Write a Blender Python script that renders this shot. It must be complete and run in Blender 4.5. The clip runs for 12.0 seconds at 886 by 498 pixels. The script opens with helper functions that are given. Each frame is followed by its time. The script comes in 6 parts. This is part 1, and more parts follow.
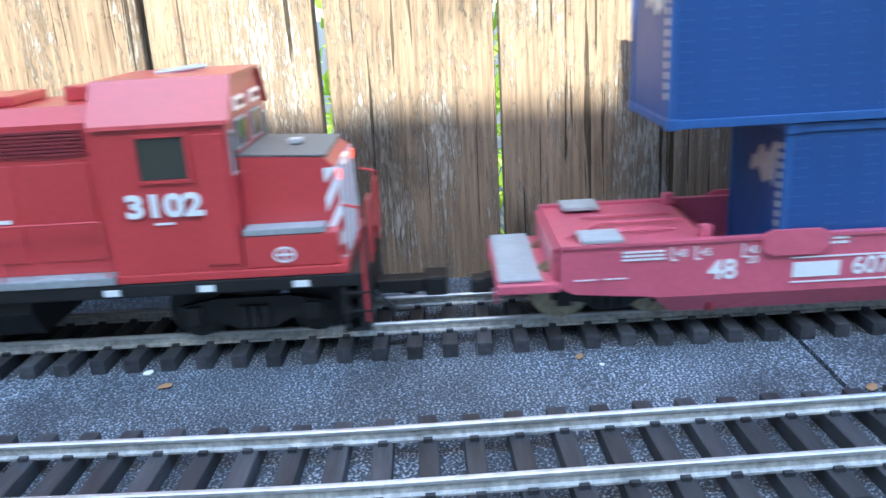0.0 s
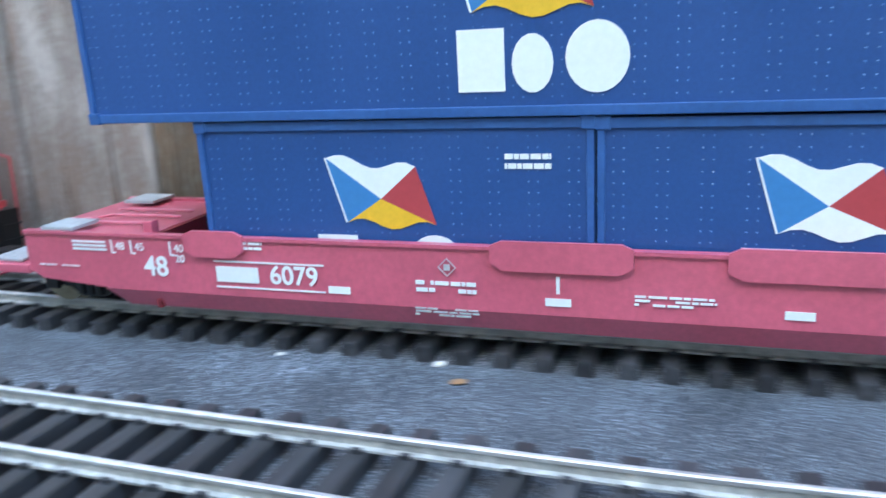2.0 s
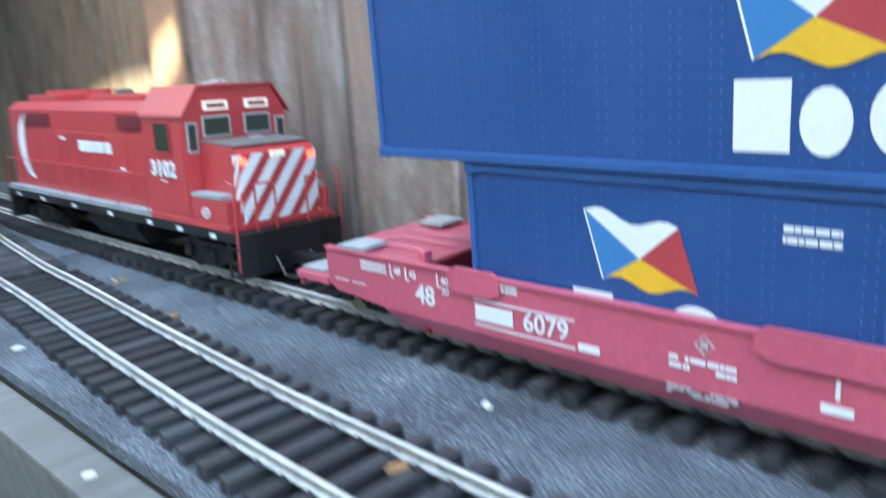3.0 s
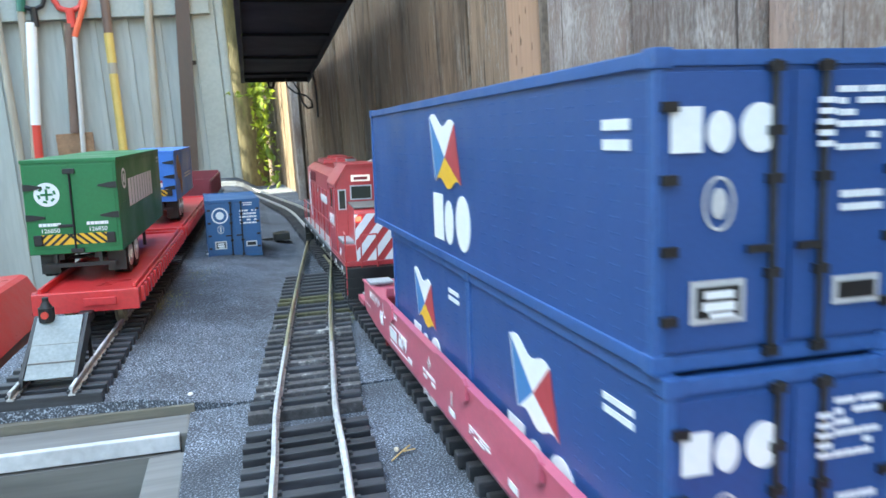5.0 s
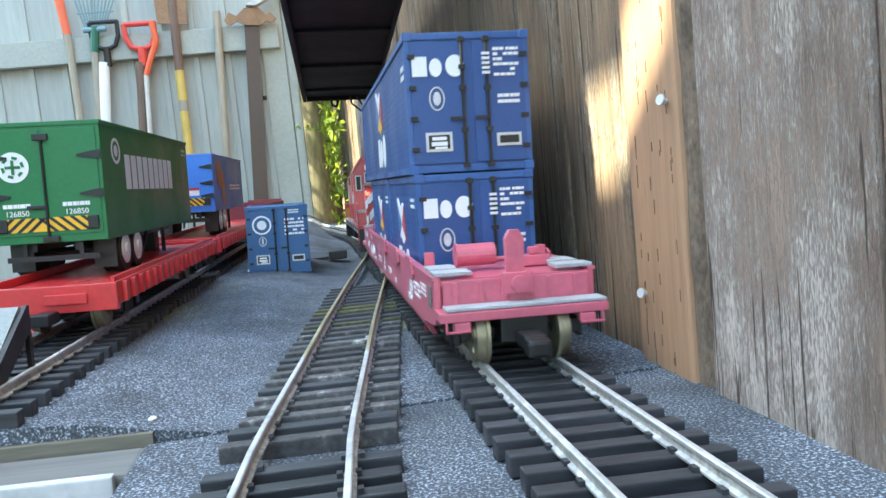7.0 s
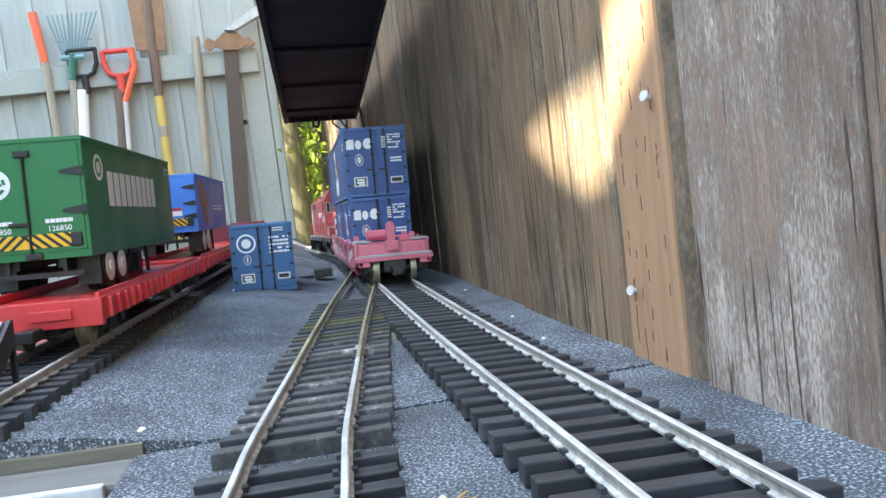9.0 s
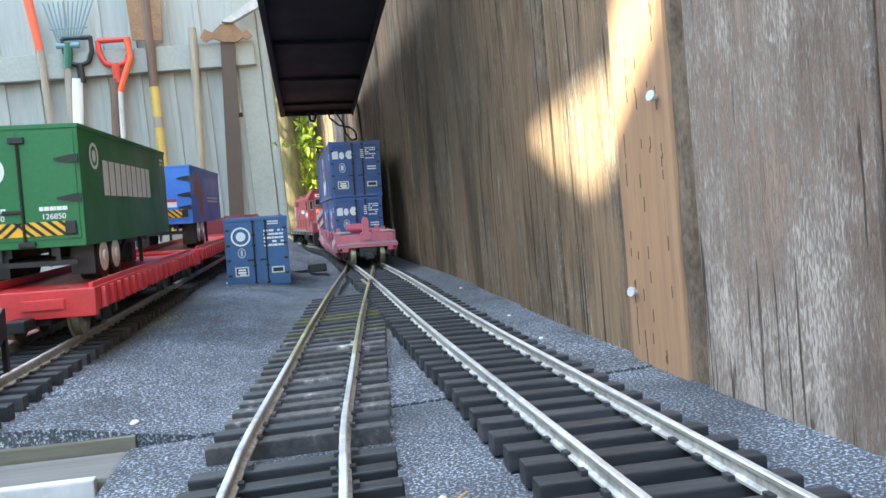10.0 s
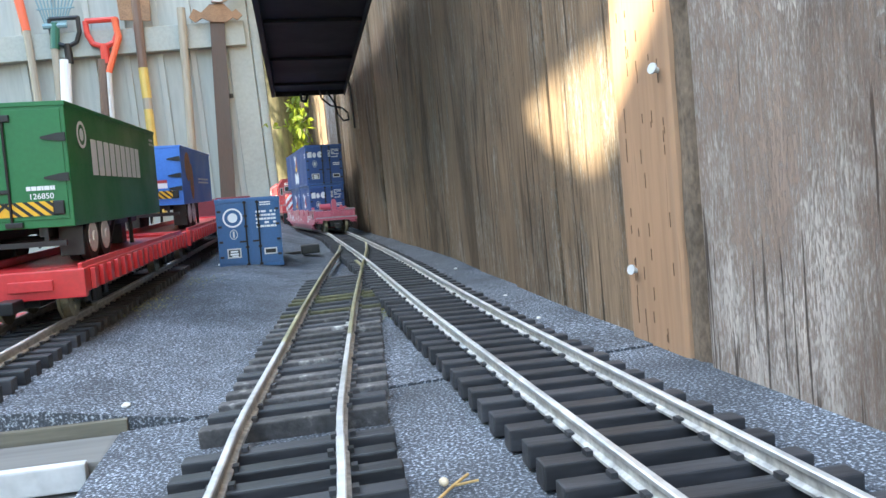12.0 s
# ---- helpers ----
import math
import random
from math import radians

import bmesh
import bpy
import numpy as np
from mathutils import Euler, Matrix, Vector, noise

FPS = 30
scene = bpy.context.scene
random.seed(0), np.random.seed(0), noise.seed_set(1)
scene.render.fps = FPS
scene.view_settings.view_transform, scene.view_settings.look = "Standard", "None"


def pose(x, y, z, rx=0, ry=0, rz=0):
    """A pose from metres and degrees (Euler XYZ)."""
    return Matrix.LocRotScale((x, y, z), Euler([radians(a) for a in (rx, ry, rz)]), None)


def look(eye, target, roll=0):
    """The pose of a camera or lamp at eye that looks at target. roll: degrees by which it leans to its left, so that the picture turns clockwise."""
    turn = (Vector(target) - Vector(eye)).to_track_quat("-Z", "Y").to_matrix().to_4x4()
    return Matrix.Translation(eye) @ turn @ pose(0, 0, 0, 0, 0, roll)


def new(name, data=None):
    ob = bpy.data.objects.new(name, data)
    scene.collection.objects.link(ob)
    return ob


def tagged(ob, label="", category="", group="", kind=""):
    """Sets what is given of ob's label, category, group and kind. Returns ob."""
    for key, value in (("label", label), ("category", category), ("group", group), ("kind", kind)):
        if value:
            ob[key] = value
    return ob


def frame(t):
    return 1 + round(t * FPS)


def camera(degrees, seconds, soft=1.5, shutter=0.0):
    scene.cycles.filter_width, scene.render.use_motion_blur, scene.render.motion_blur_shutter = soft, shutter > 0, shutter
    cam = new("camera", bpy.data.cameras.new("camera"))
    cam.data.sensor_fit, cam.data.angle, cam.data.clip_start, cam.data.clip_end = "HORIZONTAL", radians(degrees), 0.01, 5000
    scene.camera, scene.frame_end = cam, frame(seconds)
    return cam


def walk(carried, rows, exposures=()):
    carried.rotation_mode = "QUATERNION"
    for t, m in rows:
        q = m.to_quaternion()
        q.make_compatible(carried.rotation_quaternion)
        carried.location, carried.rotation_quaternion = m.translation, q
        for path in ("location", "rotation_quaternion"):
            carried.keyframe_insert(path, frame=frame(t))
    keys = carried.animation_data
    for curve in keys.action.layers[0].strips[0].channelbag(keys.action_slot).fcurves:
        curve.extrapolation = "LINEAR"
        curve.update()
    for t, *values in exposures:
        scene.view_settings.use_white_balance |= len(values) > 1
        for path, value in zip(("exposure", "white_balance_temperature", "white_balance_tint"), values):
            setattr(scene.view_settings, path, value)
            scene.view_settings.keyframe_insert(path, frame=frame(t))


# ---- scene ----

cam = camera(58.4, 12.0, soft=1.5, shutter=0.5)
PATH = [
    (0, pose(-0.4379, -0.5554, 0.1908, 72.56, 3.18, -90.24)),
    (0.5, pose(-0.4350, -0.5530, 0.1881, 72.29, 3.81, -90.33)),
    (1, pose(-0.4286, -0.5582, 0.1886, 72.07, 4.04, -89.47)),
    (1.5, pose(-0.4083, -0.5447, 0.1647, 74.13, 3.26, -82.52)),
    (2, pose(-0.3750, -0.5046, 0.1590, 74.64, 2.97, -71.77)),
    (2.3, pose(-0.3570, -0.4573, 0.1709, 72.30, 3.95, -62.53)),
    (2.5, pose(-0.3536, -0.4089, 0.1825, 70.71, 4.73, -57.27)),
    (2.7, pose(-0.3496, -0.3547, 0.1759, 71.83, 3.47, -52.24)),
    (3, pose(-0.3271, -0.2935, 0.1805, 75.33, 4.22, -46.01)),
    (3.2, pose(-0.3067, -0.2656, 0.2062, 77.58, 2.90, -40.68)),
    (3.4, pose(-0.2825, -0.2285, 0.2330, 78.15, 2.25, -35.50)),
    (3.6, pose(-0.2480, -0.2000, 0.2400, 78.35, 2.85, -29.05)),
    (4.4, pose(-0.1860, -0.1350, 0.2100, 81.00, 3.90, -18.60)),
    (5.3, pose(-0.1285, -0.0646, 0.1880, 81.25, 4.50, -13.00)),
    (5.5, pose(-0.1245, -0.0416, 0.1750, 81.52, 4.10, -11.89)),
    (6, pose(-0.1185, 0.0240, 0.1439, 81.74, 3.77, -10.86)),
    (6.5, pose(-0.1040, 0.0757, 0.1231, 82.75, 4.85, -10.02)),
    (7, pose(-0.0993, 0.0978, 0.1164, 85.37, 6.09, -9.17)),
    (9, pose(-0.1036, 0.0985, 0.1058, 86.81, 7.49, -10.48)),
    (9.5, pose(-0.1053, 0.0996, 0.1064, 86.95, 6.11, -10.95)),
    (10, pose(-0.1071, 0.1038, 0.1056, 86.59, 6.22, -10.96)),
    (10.5, pose(-0.1065, 0.1053, 0.1022, 86.20, 6.32, -11.30)),
    (11, pose(-0.1030, 0.1060, 0.1016, 85.78, 6.08, -11.05)),
    (11.5, pose(-0.1046, 0.1096, 0.1018, 85.41, 6.60, -11.30)),
    (12, pose(-0.1082, 0.1126, 0.1031, 85.24, 6.42, -11.53)),
]
walk(cam, PATH, exposures=[(0.0, 3.2, 5750, -2), (1.5, 3.4, 6250, -3), (3.6, 3.6, 6750, -5), (5.5, 3.65, 7000, -4), (7.0, 3.65, 7100, -5), (9.0, 3.65, 7350, -1), (12.0, 3.7, 7400, 0)])

# ---- light ----
SUN_WAY = Vector((1.0, -0.10, -1.05)).normalized()
world = bpy.data.worlds.new("sky")
scene.world = world
world.use_nodes = True
wn = world.node_tree
sky = wn.nodes.new("ShaderNodeTexSky")
sky.sky_type, sky.sun_disc = "NISHITA", False
sky.sun_elevation = math.asin(-SUN_WAY.z)
sky.sun_rotation = math.atan2(-SUN_WAY.x, -SUN_WAY.y)
wn.links.new(sky.outputs[0], wn.nodes["Background"].inputs[0])
wn.nodes["Background"].inputs[1].default_value = 0.15
sun = new("sun", bpy.data.lights.new("sun", "SUN"))
sun.data.energy, sun.data.angle, sun.data.color = 2.25, radians(0.35), (1.0, 0.93, 0.82)
sun.matrix_world = look((0, 0, 5), Vector((0, 0, 5)) + SUN_WAY)

# ---- materials ----
def mat(name, colour, rough=0.5, metal=0.0, vary=0.15, fine=300.0, coarse=25.0, bump=0.1, stretch=(1, 1, 1), stain=None, random_tone=0.0, glow=0.0, speck=None, stain_at=0.58, coat=0.0, speck_at=0.6, speck_even=0.15):
    """A node material: colour with fine grain, coarse blotches, an optional stain colour, relief, and a tone that differs from piece to piece."""
    m = bpy.data.materials.new(name)
    m.use_nodes = True
    n, l = m.node_tree.nodes, m.node_tree.links
    bsdf = n["Principled BSDF"]
    bsdf.inputs["Roughness"].default_value, bsdf.inputs["Metallic"].default_value = rough, metal
    at = n.new("ShaderNodeTexCoord")
    info = n.new("ShaderNodeObjectInfo")
    off = n.new("ShaderNodeVectorMath")
    off.operation = "MULTIPLY_ADD"
    off.inputs[1].default_value = stretch
    spread = n.new("ShaderNodeVectorMath")
    spread.operation = "SCALE"
    spread.inputs[0].default_value = (3.7, 5.1, 2.3)
    l.new(info.outputs["Random"], spread.inputs["Scale"])
    l.new(at.outputs["Object"], off.inputs[0])
    l.new(spread.outputs[0], off.inputs[2])

    def tex(scale, detail, rough_=0.6):
        t = n.new("ShaderNodeTexNoise")
        t.inputs["Scale"].default_value, t.inputs["Detail"].default_value, t.inputs["Roughness"].default_value = scale, detail, rough_
        l.new(off.outputs[0], t.inputs["Vector"])
        return t

    def ramp(src, lo, hi, a, b):
        r = n.new("ShaderNodeMapRange")
        r.inputs["From Min"].default_value, r.inputs["From Max"].default_value = lo, hi
        r.inputs["To Min"].default_value, r.inputs["To Max"].default_value = a, b
        l.new(src, r.inputs["Value"])
        return r.outputs[0]

    def mul(a, b):
        k = n.new("ShaderNodeMath")
        k.operation = "MULTIPLY"
        l.new(a, k.inputs[0])
        l.new(b, k.inputs[1])
        return k.outputs[0]

    f, c = tex(fine, 3), tex(coarse, 4)
    tone = mul(ramp(f.outputs[0], 0.3, 0.7, 1 - vary, 1 + vary), ramp(c.outputs[0], 0.3, 0.7, 1 - vary, 1 + vary))
    if random_tone:
        tone = mul(tone, ramp(info.outputs["Random"], 0, 1, 1 - random_tone, 1 + random_tone))
    base = n.new("ShaderNodeRGB")
    base.outputs[0].default_value = (*colour, 1)
    out = base.outputs[0]
    for tint, src, lo, hi in ((stain, c, stain_at, stain_at + 0.12), (speck, f, speck_at, speck_at + 0.12)):
        if tint:
            mx = n.new("ShaderNodeMix")
            mx.data_type = "RGBA"
            amount = ramp(src.outputs[0], lo, hi, 0, 0.85)
            l.new(mul(amount, ramp(c.outputs[0], 0.40, 0.58, speck_even, 1)) if src is f else amount, mx.inputs[0])
            l.new(out, mx.inputs[6])
            mx.inputs[7].default_value = (*tint, 1)
            out = mx.outputs[2]
    vm = n.new("ShaderNodeVectorMath")
    vm.operation = "SCALE"
    l.new(out, vm.inputs[0])
    l.new(tone, vm.inputs["Scale"])
    l.new(vm.outputs[0], bsdf.inputs["Base Color"])
    l.new(ramp(c.outputs[0], 0.3, 0.7, max(rough - 0.1, 0.02), min(rough + 0.12, 1)), bsdf.inputs["Roughness"])
    if bump:
        b = n.new("ShaderNodeBump")
        b.inputs["Strength"].default_value, b.inputs["Distance"].default_value = bump, 0.001
        l.new(f.outputs[0], b.inputs["Height"])
        l.new(b.outputs[0], bsdf.inputs["Normal"])
    if coat:
        bsdf.inputs["Coat Weight"].default_value, bsdf.inputs["Coat Roughness"].default_value = coat, 0.35
    if glow:
        bsdf.inputs["Emission Color"].default_value = (*colour, 1)
        bsdf.inputs["Emission Strength"].default_value = glow
    return m


FELT = mat("granule_felt", (0.062, 0.070, 0.084), 0.92, vary=0.50, fine=760, coarse=11, bump=1.0, speck=(0.29, 0.32, 0.365), speck_at=0.52, speck_even=0.85)
FELT_EDGE = mat("felt_edge", (0.02, 0.02, 0.022), 0.95)


def board_wood(name, wood, dark, flake, flaking, contrast=1.0, flake_scale=420, soft=0.07):
    """Weathered board: lengthwise grain, dark water stains, and patches of grey flaking skin over brown wood."""
    m = bpy.data.materials.new(name)
    m.use_nodes = True
    n, l = m.node_tree.nodes, m.node_tree.links
    bsdf = n["Principled BSDF"]
    bsdf.inputs["Roughness"].default_value = 0.88
    bsdf.inputs["Specular IOR Level"].default_value = 0.2
    at, info = n.new("ShaderNodeTexCoord"), n.new("ShaderNodeObjectInfo")
    spread = n.new("ShaderNodeVectorMath")
    spread.operation = "SCALE"
    spread.inputs[0].default_value = (3.7, 5.1, 2.3)
    l.new(info.outputs["Random"], spread.inputs["Scale"])

    def tex(scale, stretch, detail=5, rough=0.62, warp=0.0):
        off, t = n.new("ShaderNodeVectorMath"), n.new("ShaderNodeTexNoise")
        off.operation = "MULTIPLY_ADD"
        off.inputs[1].default_value = (1, 1, stretch)
        l.new(at.outputs["Object"], off.inputs[0])
        l.new(spread.outputs[0], off.inputs[2])
        l.new(off.outputs[0], t.inputs["Vector"])
        t.inputs["Scale"].default_value, t.inputs["Detail"].default_value, t.inputs["Roughness"].default_value = scale, detail, rough
        t.inputs["Distortion"].default_value = warp
        return t.outputs[0]

    def ramp(src, lo, hi, a, b):
        r = n.new("ShaderNodeMapRange")
        for k, v in zip(("From Min", "From Max", "To Min", "To Max"), (lo, hi, a, b)):
            r.inputs[k].default_value = v
        l.new(src, r.inputs["Value"])
        return r.outputs[0]

    def calc(op, a, b):
        k = n.new("ShaderNodeMath")
        k.operation = op
        l.new(a, k.inputs[0])
        l.new(b, k.inputs[1])
        return k.outputs[0]

    def mix(amount, a, colour):
        x = n.new("ShaderNodeMix")
        x.data_type = "RGBA"
        l.new(amount, x.inputs[0])
        l.new(a, x.inputs[6])
        x.inputs[7].default_value = (*colour, 1)
        return x.outputs[2]

    base = n.new("ShaderNodeRGB")
    base.outputs[0].default_value = (*wood, 1)
    grain, crack = tex(330, 0.045, 4, 0.6), tex(210, 0.03, 3, 0.5, 0.4)
    skin, patch, stain = tex(flake_scale, 0.20, 7, 0.75, 0.3), tex(26, 0.30, 4, 0.6), tex(13, 0.35, 4, 0.6, 0.6)
    lift = calc("ADD", ramp(skin, 0.0, 1.0, 0.0, 1.0), ramp(patch, 0.3, 0.7, -0.14, 0.14))
    out = mix(ramp(lift, flaking, flaking + soft, 0.0, 0.85), base.outputs[0], flake)
    out = mix(ramp(stain, 0.53, 0.68, 0.0, 0.75), out, dark)
    out = mix(ramp(crack, 0.635, 0.66, 0.0, 0.85), out, tuple(0.35 * v for v in dark))
    tone = calc("MULTIPLY", ramp(grain, 0.3, 0.7, 1 - 0.32 * contrast, 1 + 0.32 * contrast), ramp(info.outputs["Random"], 0, 1, 1 - 0.24 * contrast, 1 + 0.24 * contrast))
    vm = n.new("ShaderNodeVectorMath")
    vm.operation = "SCALE"
    l.new(out, vm.inputs[0])
    l.new(tone, vm.inputs["Scale"])
    l.new(vm.outputs[0], bsdf.inputs["Base Color"])
    bump = n.new("ShaderNodeBump")
    bump.inputs["Strength"].default_value, bump.inputs["Distance"].default_value = 0.8, 0.0012
    l.new(calc("ADD", grain, ramp(lift, flaking, flaking + soft, 0.0, 0.8)), bump.inputs["Height"])
    l.new(bump.outputs[0], bsdf.inputs["Normal"])
    return m


FENCE = board_wood("weathered_wood", (0.220, 0.152, 0.100), (0.080, 0.058, 0.039), (0.345, 0.295, 0.24), 0.53, 1.15, 520, 0.10)
FENCE_PALE = board_wood("flaking_wood", (0.300, 0.218, 0.178), (0.195, 0.135, 0.107), (0.53, 0.475, 0.432), 0.44, 0.55, 1000, 0.15)
BARK_EDGE = mat("dark_bark_edge", (0.150, 0.112, 0.082), 0.95, vary=0.35, fine=420, coarse=60, bump=1.0, stretch=(1, 1, 0.5))
POST = mat("brown_post", (0.37, 0.218, 0.130), 0.75, vary=0.13, fine=190, coarse=24, bump=0.5, stretch=(1, 1, 0.07), stain=(0.27, 0.175, 0.115), speck=(0.10, 0.065, 0.04), speck_at=0.66, stain_at=0.54, speck_even=0.8)
DARK_CRACK = mat("dark_crack", (0.13, 0.078, 0.048), 0.9, bump=0)
TIE = mat("tie_plastic", (0.036, 0.036, 0.041), 0.55, vary=0.35, fine=260, coarse=40, bump=0.35, random_tone=0.35, stretch=(0.15, 1, 1))
TIE_MOSS = mat("tie_yellowed", (0.085, 0.080, 0.036), 0.7, vary=0.4, fine=200, coarse=60, bump=0.3, random_tone=0.4)
TIE_WORN = mat("tie_worn", (0.075, 0.07, 0.07), 0.7, vary=0.4, fine=260, coarse=60, bump=0.4, stain=(0.3, 0.29, 0.27), random_tone=0.3)
RAIL = mat("rail_metal", (0.62, 0.61, 0.60), 0.48, 0.6, vary=0.15, fine=150, coarse=20, bump=0.1)
RAIL_SIDE = mat("rail_side", (0.46, 0.45, 0.43), 0.6, 0.4, vary=0.3, fine=260, coarse=60, bump=0.3, stain=(0.36, 0.32, 0.27), stain_at=0.6)
BRASS = mat("rail_brass", (0.58, 0.54, 0.36), 0.4, 0.85, vary=0.2, fine=150, coarse=20, bump=0.1)
BLUE = mat("container_blue", (0.022, 0.072, 0.235), 0.40, vary=0.07, fine=500, coarse=14, bump=0.05)
BLUE_SCUFF = mat("blue_edge", (0.034, 0.10, 0.29), 0.38, vary=0.1, fine=300, coarse=30)
FARBLUE = mat("teal_blue", (0.03, 0.11, 0.26), 0.45, vary=0.08, fine=400, coarse=16, bump=0.05)
WELL = mat("well_car_red", (0.55, 0.100, 0.158), 0.45, vary=0.09, fine=300, coarse=18, bump=0.05, coat=1.0)
# darker copy of the car red: shade inside the well is put into the colour
WELL_SHADE = mat("well_shade_red", (0.20, 0.02, 0.03), 0.6, vary=0.1)
WALKWAY = mat("grey_walkway", (0.36, 0.38, 0.40), 0.5, vary=0.15, fine=600, coarse=40, bump=0.4)
LOCO = mat("loco_red", (0.50, 0.040, 0.047), 0.45, vary=0.07, fine=300, coarse=15, bump=0.04, coat=1.0)
LOCO_GREY = mat("loco_grey", (0.17, 0.16, 0.15), 0.6, vary=0.15, fine=400, coarse=60)
BLACK = mat("black_plastic", (0.012, 0.012, 0.013), 0.45, vary=0.2, fine=200, coarse=20, bump=0.1)
DARK = mat("dark_iron", (0.025, 0.024, 0.024), 0.5, 0.3, vary=0.25)
WHEEL = mat("wheel_metal", (0.36, 0.32, 0.22), 0.4, 0.8, vary=0.25)
WHITE = mat("white_print", (0.78, 0.80, 0.82), 0.5, vary=0.03, bump=0)
SILVER = mat("silver_frame", (0.55, 0.56, 0.57), 0.4, 0.2, vary=0.1)
GREYMETAL = mat("grey_metal", (0.30, 0.32, 0.33), 0.5, 0.1, vary=0.15)
YELLOW = mat("yellow_print", (0.78, 0.46, 0.03), 0.5, vary=0.06, bump=0)
REDP = mat("red_print", (0.42, 0.05, 0.06), 0.5, vary=0.05, bump=0)
SEA = mat("mid_blue_print", (0.05, 0.20, 0.46), 0.5, vary=0.05, bump=0)
GREEN = mat("trailer_green", (0.012, 0.155, 0.045), 0.42, vary=0.07, fine=300, coarse=14, bump=0.05)
SKYBLUE = mat("trailer_blue", (0.05, 0.20, 0.62), 0.42, vary=0.06, fine=300, coarse=14, bump=0.05)
ORANGE = mat("orange_print", (0.45, 0.20, 0.08), 0.5, vary=0.3, coarse=90)
FLATRED = mat("flatcar_red", (0.60, 0.03, 0.035), 0.36, vary=0.08, fine=300, coarse=18, bump=0.05, coat=0.4)
MAROON = mat("maroon", (0.22, 0.03, 0.04), 0.5, vary=0.1)
TYRE = mat("tyre_rubber", (0.012, 0.012, 0.012), 0.7, vary=0.2)
RIM = mat("white_rim", (0.65, 0.65, 0.64), 0.4, vary=0.1)
SHED = mat("shed_paint", (0.42, 0.43, 0.40), 0.7, vary=0.08, fine=80, coarse=6, bump=0.15, stretch=(1, 1, 0.1))
SHED_TRIM = mat("shed_trim_paint", (0.38, 0.395, 0.36), 0.7, vary=0.08, fine=80, coarse=8, bump=0.15)
TRAY = mat("black_board", (0.006, 0.006, 0.007), 0.75, vary=0.25, fine=60, coarse=6, bump=0.15)
GREYWOOD = mat("grey_lumber", (0.155, 0.15, 0.14), 0.75, vary=0.22, fine=90, coarse=10, bump=0.3, stretch=(0.08, 1, 1))
PALEWOOD = mat("pale_worn_edge", (0.52, 0.52, 0.53), 0.75, vary=0.15, fine=90, coarse=20)
PLY = mat("plywood", (0.17, 0.155, 0.12), 0.8, vary=0.2, stretch=(0.1, 1, 1))
SOIL = mat("soil", (0.035, 0.03, 0.022), 0.95, vary=0.4, fine=30, coarse=3, bump=0.8)
BARK = mat("bark", (0.115, 0.095, 0.05), 0.9, vary=0.4, fine=60, coarse=9, bump=1.0, stretch=(1, 1, 0.25), stain=(0.09, 0.11, 0.03))
LEAF = mat("leaf", (0.20, 0.28, 0.035), 0.55, vary=0.35, fine=20, coarse=2.5, bump=0)
HANDLE = mat("tool_wood", (0.34, 0.30, 0.24), 0.6, vary=0.15, fine=90, coarse=10, stretch=(1, 1, 0.08))
HANDLE_DARK = mat("tool_wood_dark", (0.16, 0.10, 0.075), 0.6, vary=0.15, stretch=(1, 1, 0.08))
TOOL_RED = mat("tool_red", (0.62, 0.06, 0.045), 0.4, vary=0.05)
TOOL_ORANGE = mat("tool_orange", (0.72, 0.13, 0.06), 0.4, vary=0.05)
TOOL_GREEN = mat("tool_green", (0.01, 0.12, 0.08), 0.4, vary=0.05)
TINES = mat("rake_tines", (0.18, 0.30, 0.34), 0.45, vary=0.1)
RUST = mat("rusty_blade", (0.28, 0.16, 0.09), 0.65, 0.2, vary=0.3)
BROWN = mat("brown_pole", (0.075, 0.045, 0.032), 0.5, vary=0.15, stretch=(1, 1, 0.1))
SHADE_WALL = mat("shade_wall_paint", (0.42, 0.40, 0.36), 0.8, vary=0.08)
YELLOW_SHAFT = mat("yellow_shaft", (0.62, 0.44, 0.12), 0.5, vary=0.1)
GLASS = bpy.data.materials.new("cab_glass")
GLASS.use_nodes = True
GLASS.node_tree.nodes["Principled BSDF"].inputs["Base Color"].default_value = (0.05, 0.055, 0.045, 1)
GLASS.node_tree.nodes["Principled BSDF"].inputs["Roughness"].default_value = 0.08
LIT = mat("lit_number_board", (1.0, 0.85, 0.75), 0.5, vary=0, bump=0, glow=0.03)

# leaves let light through
ln, ll = LEAF.node_tree.nodes, LEAF.node_tree.links
thin, both = ln.new("ShaderNodeBsdfTranslucent"), ln.new("ShaderNodeMixShader")
thin.inputs["Color"].default_value, both.inputs[0].default_value = (0.34, 0.42, 0.04, 1), 0.45
ll.new(ln["Principled BSDF"].outputs[0], both.inputs[1])
ll.new(thin.outputs[0], both.inputs[2])
ll.new(both.outputs[0], ln["Material Output"].inputs[0])

# ---- mesh helpers ----
def box(bm, x0, x1, y0, y1, z0, z1, bevel=0.0):
    r = bmesh.ops.create_cube(bm, size=1.0, matrix=Matrix.Translation(((x0 + x1) / 2, (y0 + y1) / 2, (z0 + z1) / 2)) @ Matrix.Diagonal((abs(x1 - x0), abs(y1 - y0), abs(z1 - z0), 1)))
    if bevel:
        bmesh.ops.bevel(bm, geom=list({e for v in r["verts"] for e in v.link_edges}), offset=bevel, segments=2, affect="EDGES", profile=0.6)


